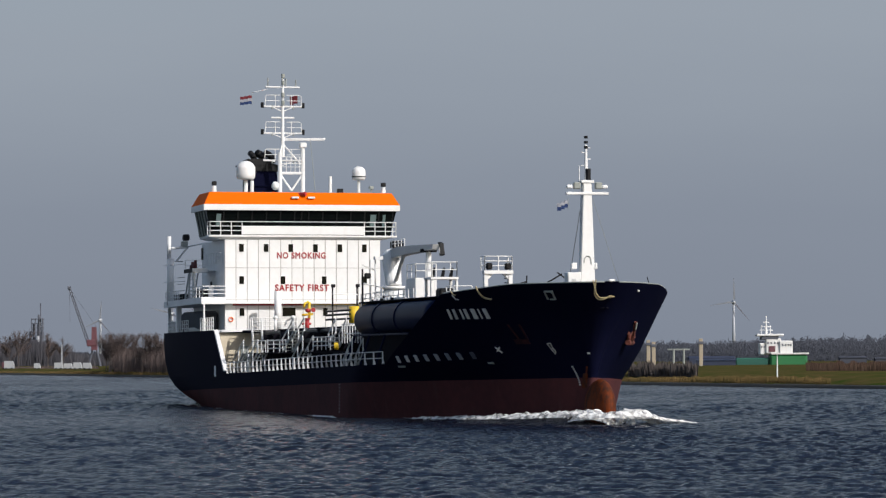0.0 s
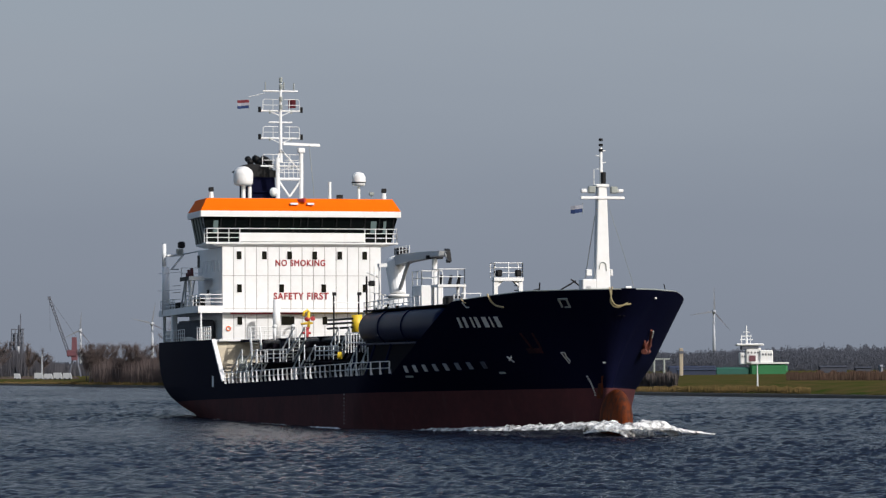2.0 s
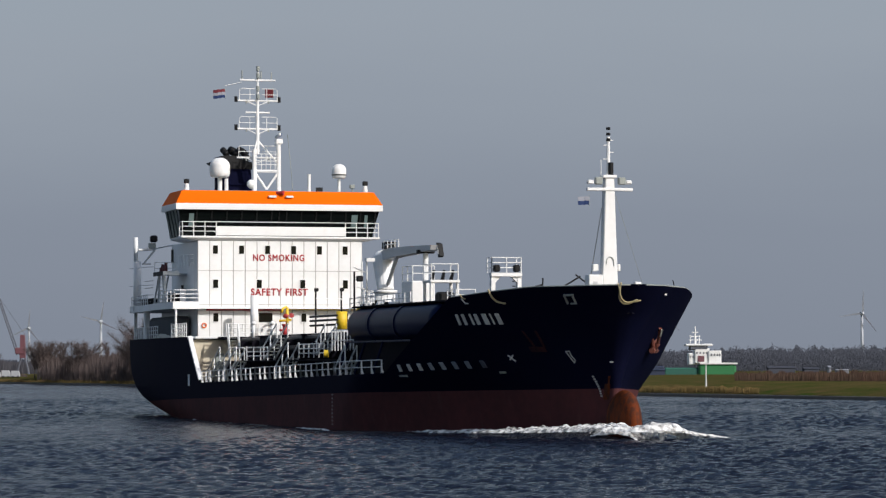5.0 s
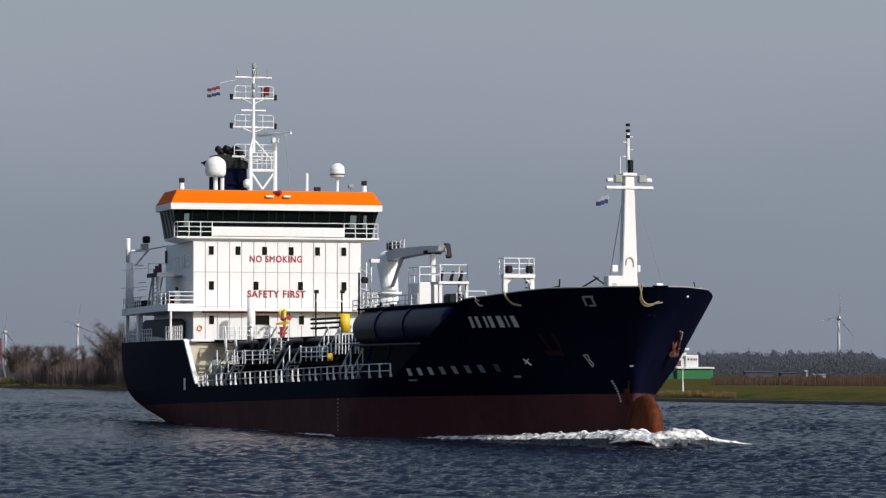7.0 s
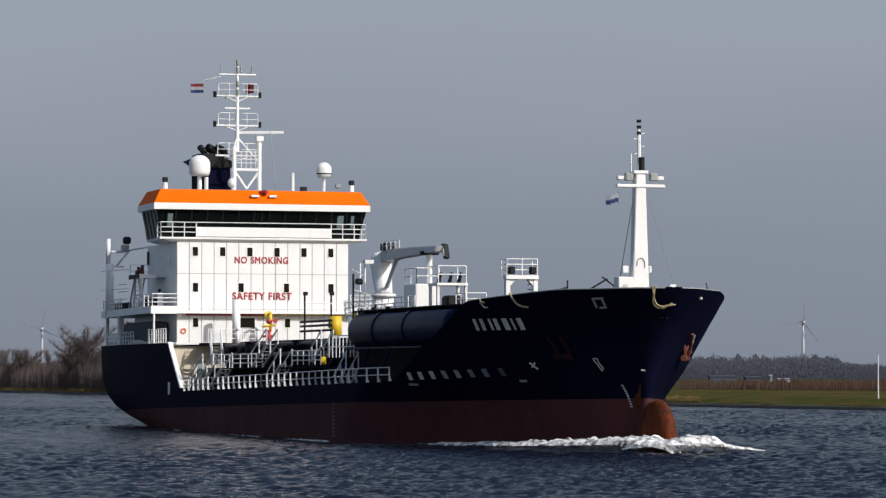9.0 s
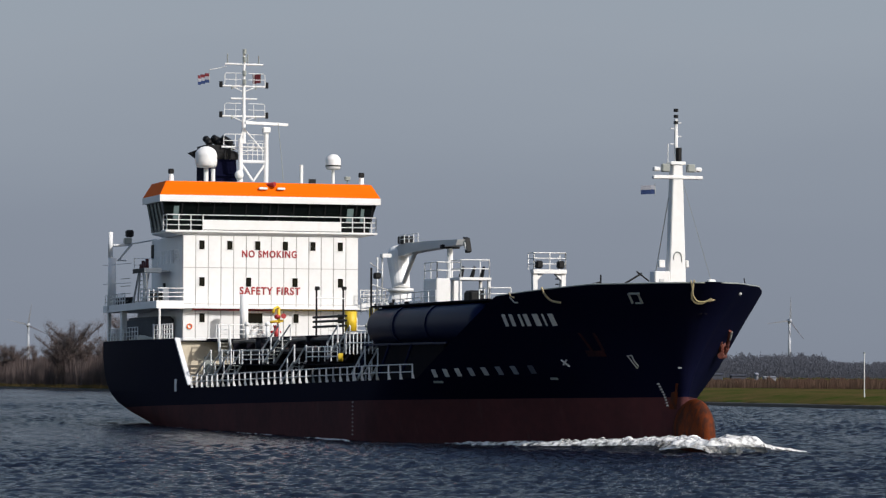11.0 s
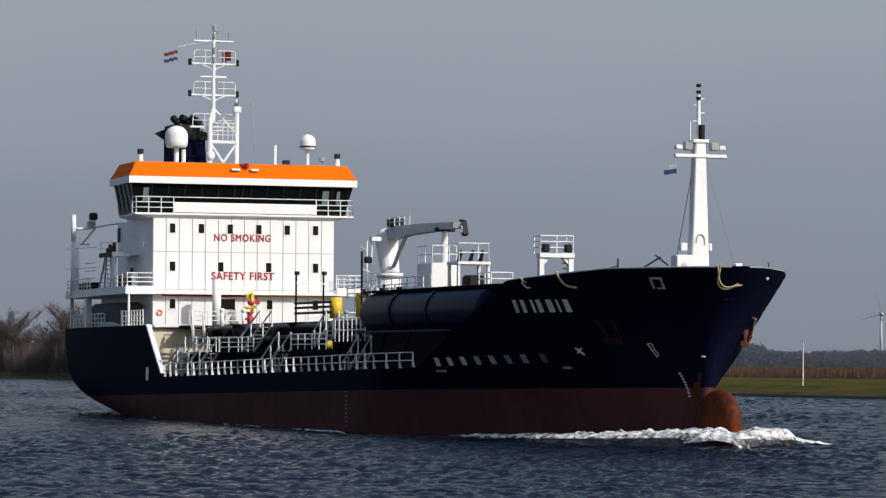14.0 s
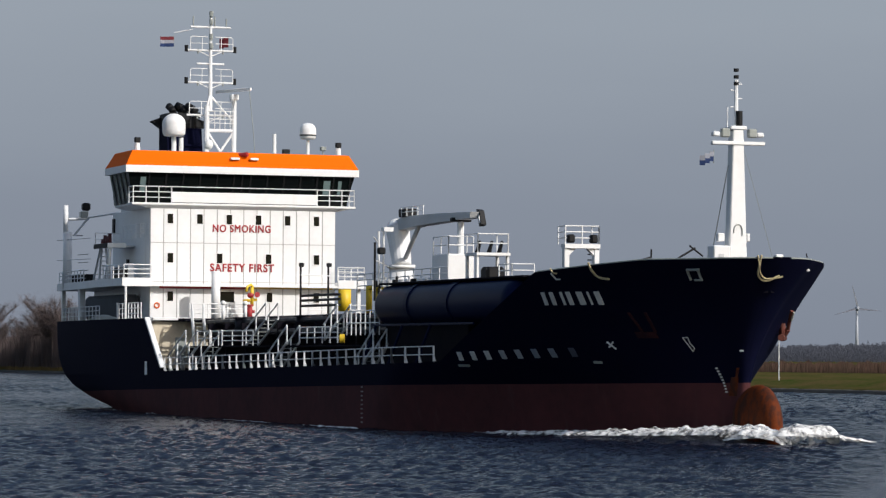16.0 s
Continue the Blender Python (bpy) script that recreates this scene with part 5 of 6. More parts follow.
def foam_strip(name, path, height, width, seed, n=220, k=9, label="", material=None):
    """A ragged ridge of broken water along a path of crest points, fine-grained and highest in its middle."""
    bm = B()
    rows = []
    for i in range(n + 1):
        u = i / n
        p = along(path, u)
        d = (along(path, min(u + 0.02, 1)) - along(path, max(u - 0.02, 0))).normalized()
        side = Vector((d.y, -d.x, 0))
        taper = min(1, 8 * u, 5 * (1 - u)) ** 0.5 * (1 - 0.62 * u)
        lump = 0.55 + 0.9 * abs(noise.noise(Vector((p.x * 0.55, seed, 0)))) + 0.5 * abs(noise.noise(Vector((p.x * 2.1, seed, 3))))
        w = width * taper * (0.7 + 0.5 * lump)
        row = []
        for j in range(k + 1):
            v = j / k
            hh = 0.1 + (0.38 * p.z * taper + 0.6 * height * taper * lump) * math.sin(math.pi * v) ** 0.7
            hh *= 0.85 + 0.3 * noise.noise(Vector((p.x * 2.2, v * 3, seed)))
            row.append(bm.verts.new(Vector((p.x, p.y, 0)) + side * w * (v - 0.5) + Vector((0, 0, 0.85 * p.z * taper + 1.0 * hh - 0.14 + 0.03 * noise.noise(Vector((p.x * 9, v * 9, seed)))))))
        rows.append(row)
    for r0, r1 in zip(rows, rows[1:]):
        for j in range(k):
            bm.faces.new((r0[j], r1[j], r1[j + 1], r0[j + 1]))
    bmesh.ops.recalc_face_normals(bm, faces=bm.faces)
    return part(name, bm, material or FOAM, wake, label, True)


def swell(path, width, n=120, k=14):
    """The smooth hump of water that the bow pushes up."""
    bm = B()
    rows = []
    for i in range(n + 1):
        p = along(path, i / n)
        d = (along(path, min(i / n + 0.02, 1)) - along(path, max(i / n - 0.02, 0))).normalized()
        side = Vector((d.y, -d.x, 0))
        row = []
        for j in range(k + 1):
            v = 2 * j / k - 1
            z = 0.72 * p.z * min(1, 6 * i / n, 5 - 5 * i / n) * math.cos(v * math.pi / 2) ** 2 - 0.13 + 0.035 * noise.noise(Vector((p.x * 0.8, v * 4, 2))) + 0.03 * noise.noise(Vector((p.x * 2.2, v * 9, 5)))
            row.append(bm.verts.new(Vector((p.x, p.y, 0)) + side * width * v + Vector((0, 0, z))))
        rows.append(row)
    for r0, r1 in zip(rows, rows[1:]):
        for j in range(k):
            bm.faces.new((r0[j], r1[j], r1[j + 1], r0[j + 1]))
    bmesh.ops.recalc_face_normals(bm, faces=bm.faces)
    return part("wave_swell", bm, water.data.materials[0], wake, "dark smooth hump of the bow wave", True)


wake = thing("bow_wave", "white breaking bow wave and foam along the hull", "foam")
STBD = [(91.0, -0.2, 0.75), (88.0, -1.6, 0.72), (84.0, -3.2, 0.62), (79.0, -5.6, 0.52), (74.0, -7.7, 0.42), (68.0, -9.6, 0.32), (62.0, -10.3, 0.22), (54.0, -10.2, 0.1)]
PORT = [(90.2, 0.2, 0.75), (89.0, 1.5, 0.68), (87.8, 2.9, 0.55), (86.7, 4.4, 0.4), (85.8, 6.0, 0.2)]
swell([(x, y - 0.5, z + 0.05) for x, y, z in [(90.6, 0.2, 0.5)] + STBD[1:]], 2.6)
# crest that spreads from the bulb to both sides, and streaks along the side
foam_strip("wave_crest", STBD[:6], 0.46, 1.3, 3, 420)
foam_strip("wave_crest", PORT, 0.55, 1.6, 8, 200)
foam_strip("wave_crest", [(x + 0.5, y - 0.6, z - 0.05) for x, y, z in STBD[:6]], 0.28, 1.5, 12, 260)
foam_strip("wave_crest", [(x + 0.8, y + 0.6, z - 0.1) for x, y, z in PORT], 0.3, 1.3, 14, 160)
foam_strip("foam_streak", [(58.0, -10.1, 0.1), (50.0, -9.9, 0.05), (44.0, -9.7, 0.03)], 0.2, 0.45, 5, 160)
foam_strip("foam_streak", [(40.0, -9.65, 0.03), (28.0, -9.6, 0.03), (14.0, -9.5, 0.02)], 0.1, 0.3, 6, 200)
foam_strip("foam_streak", [(14.0, -9.4, 0.02), (0.0, -8.4, 0.02), (-12.0, -7.5, 0.02)], 0.1, 0.4, 7, 160)
foam_strip("wave_crest", [(88.6, 3.4, 0.35), (90.4, 1.5, 0.55), (91.0, 0.0, 0.7), (89.6, -1.3, 0.7), (87.0, -2.3, 0.6), (84.0, -3.5, 0.5)], 0.6, 1.7, 21, 260)
foam_strip("wave_crest", [(90.6, 2.2, 0.6), (91.6, 0.8, 0.8), (91.3, -0.7, 0.85), (90.0, -1.9, 0.75), (87.6, -2.8, 0.55)], 0.55, 1.5, 23, 220)
for seed, h in ((31, 0.75), (32, 0.6)):
    foam_strip("foam_haze", [(x, y - 0.2, z - 0.1) for x, y, z in STBD[:5]], h, 1.5, seed, 300, material=MIST)
    foam_strip("foam_haze", [(x + 0.3, y, z - 0.1) for x, y, z in PORT], h, 1.5, seed + 5, 200, material=MIST)


# ---- far shore: woods, works, turbines, moored ship ----
# air haze is mixed into the wood, turbine, steel and van colours here
HAZE_BARK = mat("winter_bark", (0.075, 0.060, 0.056), 0.95, col2=(0.052, 0.046, 0.045), scale=2, amount=0.8)
TWIG = mat("bare_twigs", (0.120, 0.092, 0.085), 0.95, col2=(0.086, 0.072, 0.072), scale=4, amount=0.9, spec=0.02)
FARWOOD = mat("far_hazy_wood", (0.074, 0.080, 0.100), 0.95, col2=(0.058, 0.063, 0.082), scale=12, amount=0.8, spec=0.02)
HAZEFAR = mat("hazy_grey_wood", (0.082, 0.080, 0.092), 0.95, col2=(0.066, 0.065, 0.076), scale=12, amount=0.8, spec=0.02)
BRAMBLE = mat("red_brown_bramble", (0.085, 0.050, 0.038), 0.95, col2=(0.055, 0.042, 0.032), scale=5, amount=0.9, spec=0.02)
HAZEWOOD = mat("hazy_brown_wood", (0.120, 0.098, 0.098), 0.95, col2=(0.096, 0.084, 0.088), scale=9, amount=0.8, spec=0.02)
TURB = mat("turbine_white", (0.40, 0.42, 0.46), 0.5, scale=10)
# lit and shaded tones of the same blade paint, chosen blade by blade
TURBP = mat("turbine_blade_lit", (0.21, 0.225, 0.255), 0.5, scale=10)
TURBD = mat("turbine_blade_shaded", (0.16, 0.17, 0.21), 0.5, scale=10)
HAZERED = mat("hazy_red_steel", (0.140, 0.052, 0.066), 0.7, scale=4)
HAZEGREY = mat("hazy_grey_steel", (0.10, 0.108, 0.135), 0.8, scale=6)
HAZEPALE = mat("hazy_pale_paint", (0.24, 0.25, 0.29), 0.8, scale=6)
VANW = mat("hazy_white_paint", (0.40, 0.41, 0.43), 0.6, scale=3)
GREENH = mat("green_hull_paint", (0.025, 0.16, 0.055), 0.5, scale=5)
TEALH = mat("teal_hull_paint", (0.02, 0.10, 0.075), 0.5, scale=5)
FARNAVY = mat("far_navy_paint", (0.02, 0.03, 0.065), 0.6, scale=5)
SILO = mat("pale_ochre_steel", (0.38, 0.32, 0.24), 0.7, scale=3)
POLEW = mat("white_pole_paint", (0.7, 0.7, 0.68), 0.5, scale=1)
REED = mat("dry_reeds", (0.19, 0.125, 0.058), 0.95, col2=(0.085, 0.072, 0.026), scale=6, amount=1.0, spec=0.02)


def place(az, d, z=0.0):
    a = radians(az)
    return Vector((d * math.sin(a), d * math.cos(a), z))


def high(el, d):
    return 4.02 + d * math.tan(radians(el))


def ground_at(p):
    v = Vector((p.x, p.y)) - SH0
    return ground_height(v.dot(SHD), v.dot(SHN))


def shore_distance(az):
    """How far off the water's edge is in a direction."""
    a = radians(az)
    w = Vector((math.sin(a), math.cos(a)))
    return SH0.dot(SHN) / w.dot(SHN)


def bare_tree(seed, h, spread_):
    """A leafless tree: trunk, limbs and a haze of fine twigs."""
    rng = random.Random(seed)
    tr, cr = B(), B()
    rod(tr, (0, 0, -0.3), (0.1, 0, h * 0.5), h * 0.018, h * 0.010, 6)
    tips = []
    for k in range(9):
        z = h * (0.18 + 0.42 * rng.random())
        a = 6.283 * rng.random()
        l = h * (0.2 + 0.3 * rng.random())
        tip = Vector((spread_ * l * math.cos(a), spread_ * l * math.sin(a), min(h * 0.95, z + l * (0.7 + 0.5 * rng.random()))))
        rod(tr, (0.05, 0, z), tip, h * 0.008, h * 0.003, 4)
        tips.append((Vector((0.05, 0, z)), tip))
    tips.append((Vector((0, 0, h * 0.4)), Vector((0.2, 0.1, h * 0.96))))
    verts, faces = [], []
    for a, b in tips:
        for k in range(260):
            p = a.lerp(b, 0.25 + 0.75 * rng.random())
            d = Vector((rng.gauss(0, 1) * spread_, rng.gauss(0, 1) * spread_, 0.6 + rng.gauss(0, 0.7))) * h * 0.085
            s = Vector((rng.gauss(0, 1), rng.gauss(0, 1), rng.gauss(0, 0.4))).normalized() * h * 0.0021
            i = len(verts)
            verts += [p - s, p + s, p + d]
            faces.append((i, i + 1, i + 2))
            p2, d2 = p + d * 0.5, Vector((rng.gauss(0, 1), rng.gauss(0, 1), rng.gauss(0.4, 0.7))) * h * 0.05
            i = len(verts)
            verts += [p2 - s * 0.8, p2 + s * 0.8, p2 + d2]
            faces.append((i, i + 1, i + 2))
    me = bpy.data.meshes.new("crown")
    me.from_pydata(verts, [], faces)
    me.materials.append(TWIG)
    cr.free()
    t = thing("bare_tree", "leafless brown winter tree on the far bank", "tree", "trees on the far bank")
    part("trunk", tr, HAZE_BARK, t)
    c = new("crown", me)
    c.parent = t
    return t


def thicket(name, az0, az1, n, depth, top, label, material, seed, width=0.5, near=6.0, dist=None, low=0.55):
    """A band of dense bare scrub or far woods: many fine upright blades of uneven height."""
    rng = random.Random(seed)
    verts, faces = [], []
    for k in range(n):
        az = az0 + (az1 - az0) * rng.random()
        d = (dist if dist else shore_distance(az) + near) + depth * rng.random()
        p = place(az, d)
        p.z = ground_at(p) - 0.2
        u = (az - az0) / (az1 - az0)
        hh = max(0.5, (high(top(az), d) - p.z)) * (low + (1 - low) * rng.random()) * (0.85 + 0.3 * noise.noise(Vector((az * 9, seed, 0))))
        a = (6.283 if near < 50 and not dist else 1.0) * (rng.random() - 0.5)
        s = Vector((math.cos(a), math.sin(a), 0)) * width * (0.5 + rng.random())
        sway = 0.07
        lean = Vector((rng.gauss(0, sway), rng.gauss(0, 0.07), 1)) * hh
        i = len(verts)
        verts += [p - s, p + s, p + lean * 0.7 + s * 0.7, p + lean, p + lean * 0.7 - s * 0.7]
        faces.append((i, i + 1, i + 2, i + 3, i + 4))
    me = bpy.data.meshes.new(name)
    me.from_pydata(verts, [], faces)
    me.materials.append(material)
    return tagged(new(name, me), label, "woods", kind="stuff")


def far_wood(name, az0, az1, n, depth, top, label, material, seed, size, dist, low=0.6):
    """A hazy belt of woods: countless small tilted twig clumps, thinner towards an uneven top."""
    rng = random.Random(seed)
    verts, faces = [], []
    for k in range(n):
        az = az0 + (az1 - az0) * rng.random()
        d = dist + depth * rng.random()
        p = place(az, d)
        base = ground_at(p) - 0.2
        crown = 0.8 + 0.25 * noise.noise(Vector((az * 7, d * 0.02, seed))) + 0.16 * noise.noise(Vector((az * 29, d * 0.05, seed)))
        p.z = base + max(0.5, high(top(az), d) - base) * crown * (1 - (1 - low) * rng.random() ** 2) * math.sqrt(rng.random())
        i = len(verts)
        for j in range(3):
            verts.append(p + Vector((rng.gauss(0, 1), rng.gauss(0, 0.3), rng.gauss(0, 1.5))) * size)
        faces.append((i, i + 1, i + 2))
    me = bpy.data.meshes.new(name)
    me.from_pydata(verts, [], faces)
    me.materials.append(material)
    return tagged(new(name, me), label, "woods", kind="stuff")


def ramp_at(pts):
    def f(x):
        for (a, za), (b, zb) in zip(pts, pts[1:]):
            if x <= b:
                return za + (zb - za) * (x - a) / (b - a)
        return pts[-1][1]
    return f


left_top = ramp_at([(-14, 0.25), (-9.2, 0.2), (-7.6, 0.16), (-7.0, 0.3), (-6.0, 0.34), (-5.6, 0.42), (-5.0, 0.40), (-4.5, 0.6), (-3, 0.55), (0, 0.5), (3, 0.4)])
thicket("scrub_left", -7.15, 1.2, 60000, 60, left_top, "brown leafless scrub and saplings behind the bank", TWIG, 2, 0.035, 10)
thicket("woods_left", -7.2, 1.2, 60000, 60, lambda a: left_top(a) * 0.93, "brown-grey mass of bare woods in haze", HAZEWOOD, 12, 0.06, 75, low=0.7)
thicket("scrub_far_left", -14, -7.4, 6000, 40, ramp_at([(-14, -0.09), (-7, -0.07)]), "low brown scrub", TWIG, 3, 0.06, 90)
right_top = ramp_at([(1, 0.3), (3, 0.28), (5, 0.36), (7.3, 0.37), (7.45, 0.24), (8.1, 0.22), (9, 0.26), (14, 0.28)])
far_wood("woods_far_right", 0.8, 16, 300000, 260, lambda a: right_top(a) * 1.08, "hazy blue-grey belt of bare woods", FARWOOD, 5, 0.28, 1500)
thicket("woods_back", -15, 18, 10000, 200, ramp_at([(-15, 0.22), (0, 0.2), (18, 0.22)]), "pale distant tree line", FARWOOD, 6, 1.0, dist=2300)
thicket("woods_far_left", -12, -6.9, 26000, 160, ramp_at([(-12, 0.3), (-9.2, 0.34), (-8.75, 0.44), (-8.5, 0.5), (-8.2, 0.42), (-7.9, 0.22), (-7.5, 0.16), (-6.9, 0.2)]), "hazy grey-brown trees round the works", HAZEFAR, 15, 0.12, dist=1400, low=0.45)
thicket("reeds_right", -0.5, 5.0, 30000, 9, ramp_at([(-1, -0.33), (4, -0.27), (6, -0.36), (16, -0.36)]), "dry yellow reeds along the bank", REED, 7, 0.02, 2)
thicket("reeds_left", -14, -0.5, 30000, 8, ramp_at([(-14, -0.14), (-8, -0.16), (-4, -0.2), (0, -0.26)]), "dry yellow reeds along the bank", REED, 8, 0.035, 2)
thicket("bush_right", 1.6, 2.75, 2600, 14, ramp_at([(1, 0.02), (3, -0.02)]), "dark leafless bushes", HAZE_BARK, 9, 0.1, 16)
thicket("hedge_right", 4.6, 16, 30000, 60, ramp_at([(4, -0.05), (6, -0.02), (16, 0.0)]), "low red-brown bramble hedge", BRAMBLE, 10, 0.06, 130)

trees = [bare_tree(20 + k, 11.0, 0.75 + 0.1 * k) for k in range(4)]
rng = random.Random(5)
spots = []
for k in range(58):
    az = -7.3 + 8.3 * rng.random()
    spots.append((az, shore_distance(az) + 10 + 40 * rng.random(), max(0.45, left_top(az) + 0.06 + rng.gauss(0, 0.07))))
spots += [(-5.41, shore_distance(-5.41) + 20, 0.86), (-5.5, shore_distance(-5.5) + 24, 0.68), (-5.3, shore_distance(-5.3) + 22, 0.66), (-5.62, shore_distance(-5.62) + 30, 0.6),
          (-4.35, shore_distance(-4.35) + 26, 0.93), (-4.2, shore_distance(-4.2) + 22, 0.98), (-4.5, shore_distance(-4.5) + 26, 0.82), (-4.05, shore_distance(-4.05) + 22, 0.95),
          (-8.75, 1250, 0.5), (-8.9, 1240, 0.42), (-8.25, 1260, 0.46), (-8.0, 1240, 0.4)]
for k, (az, d, el) in enumerate(spots):
    p = place(az, d)
    p.z = ground_at(p) - 0.1
    f = (high(el, d) - p.z) / 11.0
    m = Matrix.Translation(p) @ Matrix.Rotation(6.283 * rng.random(), 4, "Z") @ Matrix.Diagonal((f, f, f, 1))
    if k < 4:
        trees[k].matrix_basis = m
    else:
        t = trees[k % 4]
        s_ = t.scale.copy()
        t.scale = (1, 1, 1)
        c = copy_thing(t, Matrix())
        t.scale = s_
        c.matrix_basis = m


def turbine(az, el, d, blade, turns):
    """A wind turbine: tapered tower, nacelle, three blades."""
    p = place(az, d)
    p.z = ground_at(p) - 0.5
    hub = high(el, d) - p.z
    t = thing("wind_turbine", "pale grey three-bladed wind turbine in the haze", "wind turbine", "wind turbines")
    t.location = p
    part("tower", rod(B(), (0, 0, 0), (0, 0, hub - 1), 1.7, 0.95, 14), TURB, t, smooth=True)
    bm = B()
    box(bm, -1.5, 1.5, -4.0, 3.0, hub - 1.4, hub + 1.6, 0.5)
    part("nacelle", bm, TURB, t)
    part("hub", ball(B(), (0, -4.6, hub), 1.5, 1.6, 1.5, 12, 8), TURB, t, smooth=True)
    for a, m in turns:
        bm = B()
        prism(bm, [(-0.5, 0), (1.1, blade * 0.15), (0.55, blade * 0.6), (0.12, blade), (-0.12, blade), (-0.5, blade * 0.3)], "y", -0.25, 0.25)
        q = part("blade", bm, m, t)
        q.matrix_basis = Matrix.Translation((0, -4.9, hub)) @ Matrix.Rotation(radians(a), 4, "Y")
    return t


turbine(3.38, 0.945, 2900, 21, ((0, TURBP), (140, TURBD), (262, TURBP)))
turbine(6.74, 0.91, 2900, 20, ((2, TURBP), (143, TURBD), (262, TURBP)))
turbine(9.31, 0.84, 3000, 21, ((-14, TURBP), (95, TURBD), (255, TURBD)))
turbine(-6.16, 0.79, 3000, 19, ((-75, TURBP), (115, TURBD), (10, TURBP)))
turbine(-7.37, 0.68, 3200, 18, ((5, TURBP), (140, TURBD), (245, TURBP)))
turbine(-9.6, 0.76, 3000, 18, ((15, TURBP), (130, TURBD), (250, TURBP)))

# moored coaster behind the bank
def moored_ship():
    d = 1000.0
    t = thing("moored_coaster", "moored coaster with green hull and white deckhouse beyond the bank", "ship")
    mx = lambda az: place(az, d).x
    yb = place(4.0, d).y
    zb = 1.0
    t.location = (0, 0, 0)

    def blk(name, az0, az1, el0, el1, material, label="", dep=8.0, dy=0.0, bev=0.2):
        return part(name, box(B(), mx(az0), mx(az1), yb + dy, yb + dy + dep, high(el0, d) if el0 is not None else zb, high(el1, d), bev), material, t, label)
    blk("green_hull", 3.98, 4.62, None, 0.055, GREENH, "bright green after hull", 9, -1, 0.6)
    blk("teal_hull", 3.40, 3.985, None, 0.0, TEALH, "dull green hull side", 9, 0, 0.4)
    blk("navy_hull", 2.60, 3.41, None, 0.03, FARNAVY, "dark navy fore hull", 9, 1, 0.4)
    blk("rail_band", 4.0, 4.64, 0.055, 0.085, POLEW, "white rail band", 9, -1.3, 0.05)
    blk("deckhouse", 3.92, 4.17, 0.07, 0.33, WHITE, "white deckhouse", 7)
    blk("deckhouse", 4.15, 4.37, 0.07, 0.29, WHITE, "white deckhouse", 7, -0.6)
    blk("lower_house", 3.82, 4.0, 0.05, 0.25, WHITE, "", 7, 0.6)
    blk("bridge_wing", 3.76, 4.22, 0.365, 0.405, WHITE, "white bridge roof", 7, -0.4)
    blk("wheelhouse", 3.84, 4.14, 0.30, 0.37, HAZEGREY, "glazed wheelhouse", 6)
    blk("house_doorway", 3.97, 4.08, 0.1, 0.2, HAZERED, "", 0.3, -0.2, 0.02)
    for az0 in (3.845, 3.885):
        blk("window", az0, az0 + 0.018, 0.17, 0.2, HAZEGREY, "", 0.2, 0.45, 0.02)
    for az0 in (4.19, 4.24, 4.29, 4.33):
        blk("window", az0, az0 + 0.022, 0.2, 0.235, HAZEGREY, "", 0.2, -0.75, 0.02)
    for az0 in (3.945, 4.0, 4.06, 4.11):
        blk("window", az0, az0 + 0.022, 0.235, 0.265, HAZEGREY, "", 0.2, -0.15, 0.02)
    bm = B()
    x, z = mx(3.94), high(0.4, d)
    rod(bm, (x, yb + 3, z), (x, yb + 3, high(0.71, d)), 0.35, 0.15, 8)
    for e, w in ((0.47, 1.9), (0.53, 1.5), (0.6, 0.9)):
        rod(bm, (x - w, yb + 3, high(e, d)), (x + w, yb + 3, high(e, d)), 0.14, n=6)
    for s in (-1.5, 1.2):
        rod(bm, (x + s, yb + 3, z), (x + s, yb + 3, high(0.55, d)), 0.12, n=6)
    part("mast", bm, WHITE, t)
    return t


moored_ship()


def box_thing(name, label, category, az0, az1, d, el1, material, depth=6.0, el0=None, group="", bev=0.1):
    p0, p1 = place(az0, d), place(az1, d)
    p = (p0 + p1) / 2
    z0 = ground_at(p) - 0.1 if el0 is None else high(el0, d)
    t = thing(name, label, category, group)
    t.location = (p.x, p.y, z0)
    w = (p1 - p0).length
    return t, w, high(el1, d) - z0, depth


# dock gantries and ochre posts by the lock
for az in (2.36, 2.53):
    t, w, h_, dd = box_thing("dock_portal", "pale steel dock portal post", "dock post", az - 0.02, az + 0.02, 900, 0.16, SILO)
    part("post", rod(B(), (0, 0, 0), (0, 0, h_), 0.3, n=8), LAMPGREY, t)
    part("cross_arm", box(B(), -1.6, 1.6, -0.2, 0.2, h_ - 0.4, h_, 0.05), LAMPGREY, t)
for az, e in ((2.82, 0.33), (1.93, 0.31), (2.02, 0.28)):
    t, w, h_, dd = box_thing("dock_tower", "ochre steel dolphin tower", "tower", az - 0.05, az + 0.05, 900, e, SILO)
    part("shaft", box(B(), -0.5, 0.5, -0.5, 0.5, 0, h_, 0.1), SILO, t)
    part("head", box(B(), -0.75, 0.75, -0.75, 0.75, h_ * 0.8, h_ * 0.9, 0.05), HAZEGREY, t)

# white marker poles on the bank
for az, d, e in ((4.108, shore_distance(4.108) + 8, 0.04), (8.0, shore_distance(8.0) + 16, 0.36)):
    t, w, h_, dd = box_thing("marker_pole", "white marker pole standing on the grass bank", "pole", az - 0.01, az + 0.01, d, e, POLEW)
    part("pole", rod(B(), (0, 0, 0), (0, 0, h_), 0.14 if e < 0.3 else 0.07, 0.055, 8), POLEW, t)
    part("cap", rod(B(), (0, 0, h_), (0, 0, h_ + 0.15), 0.12, n=8), LAMPGREY, t)

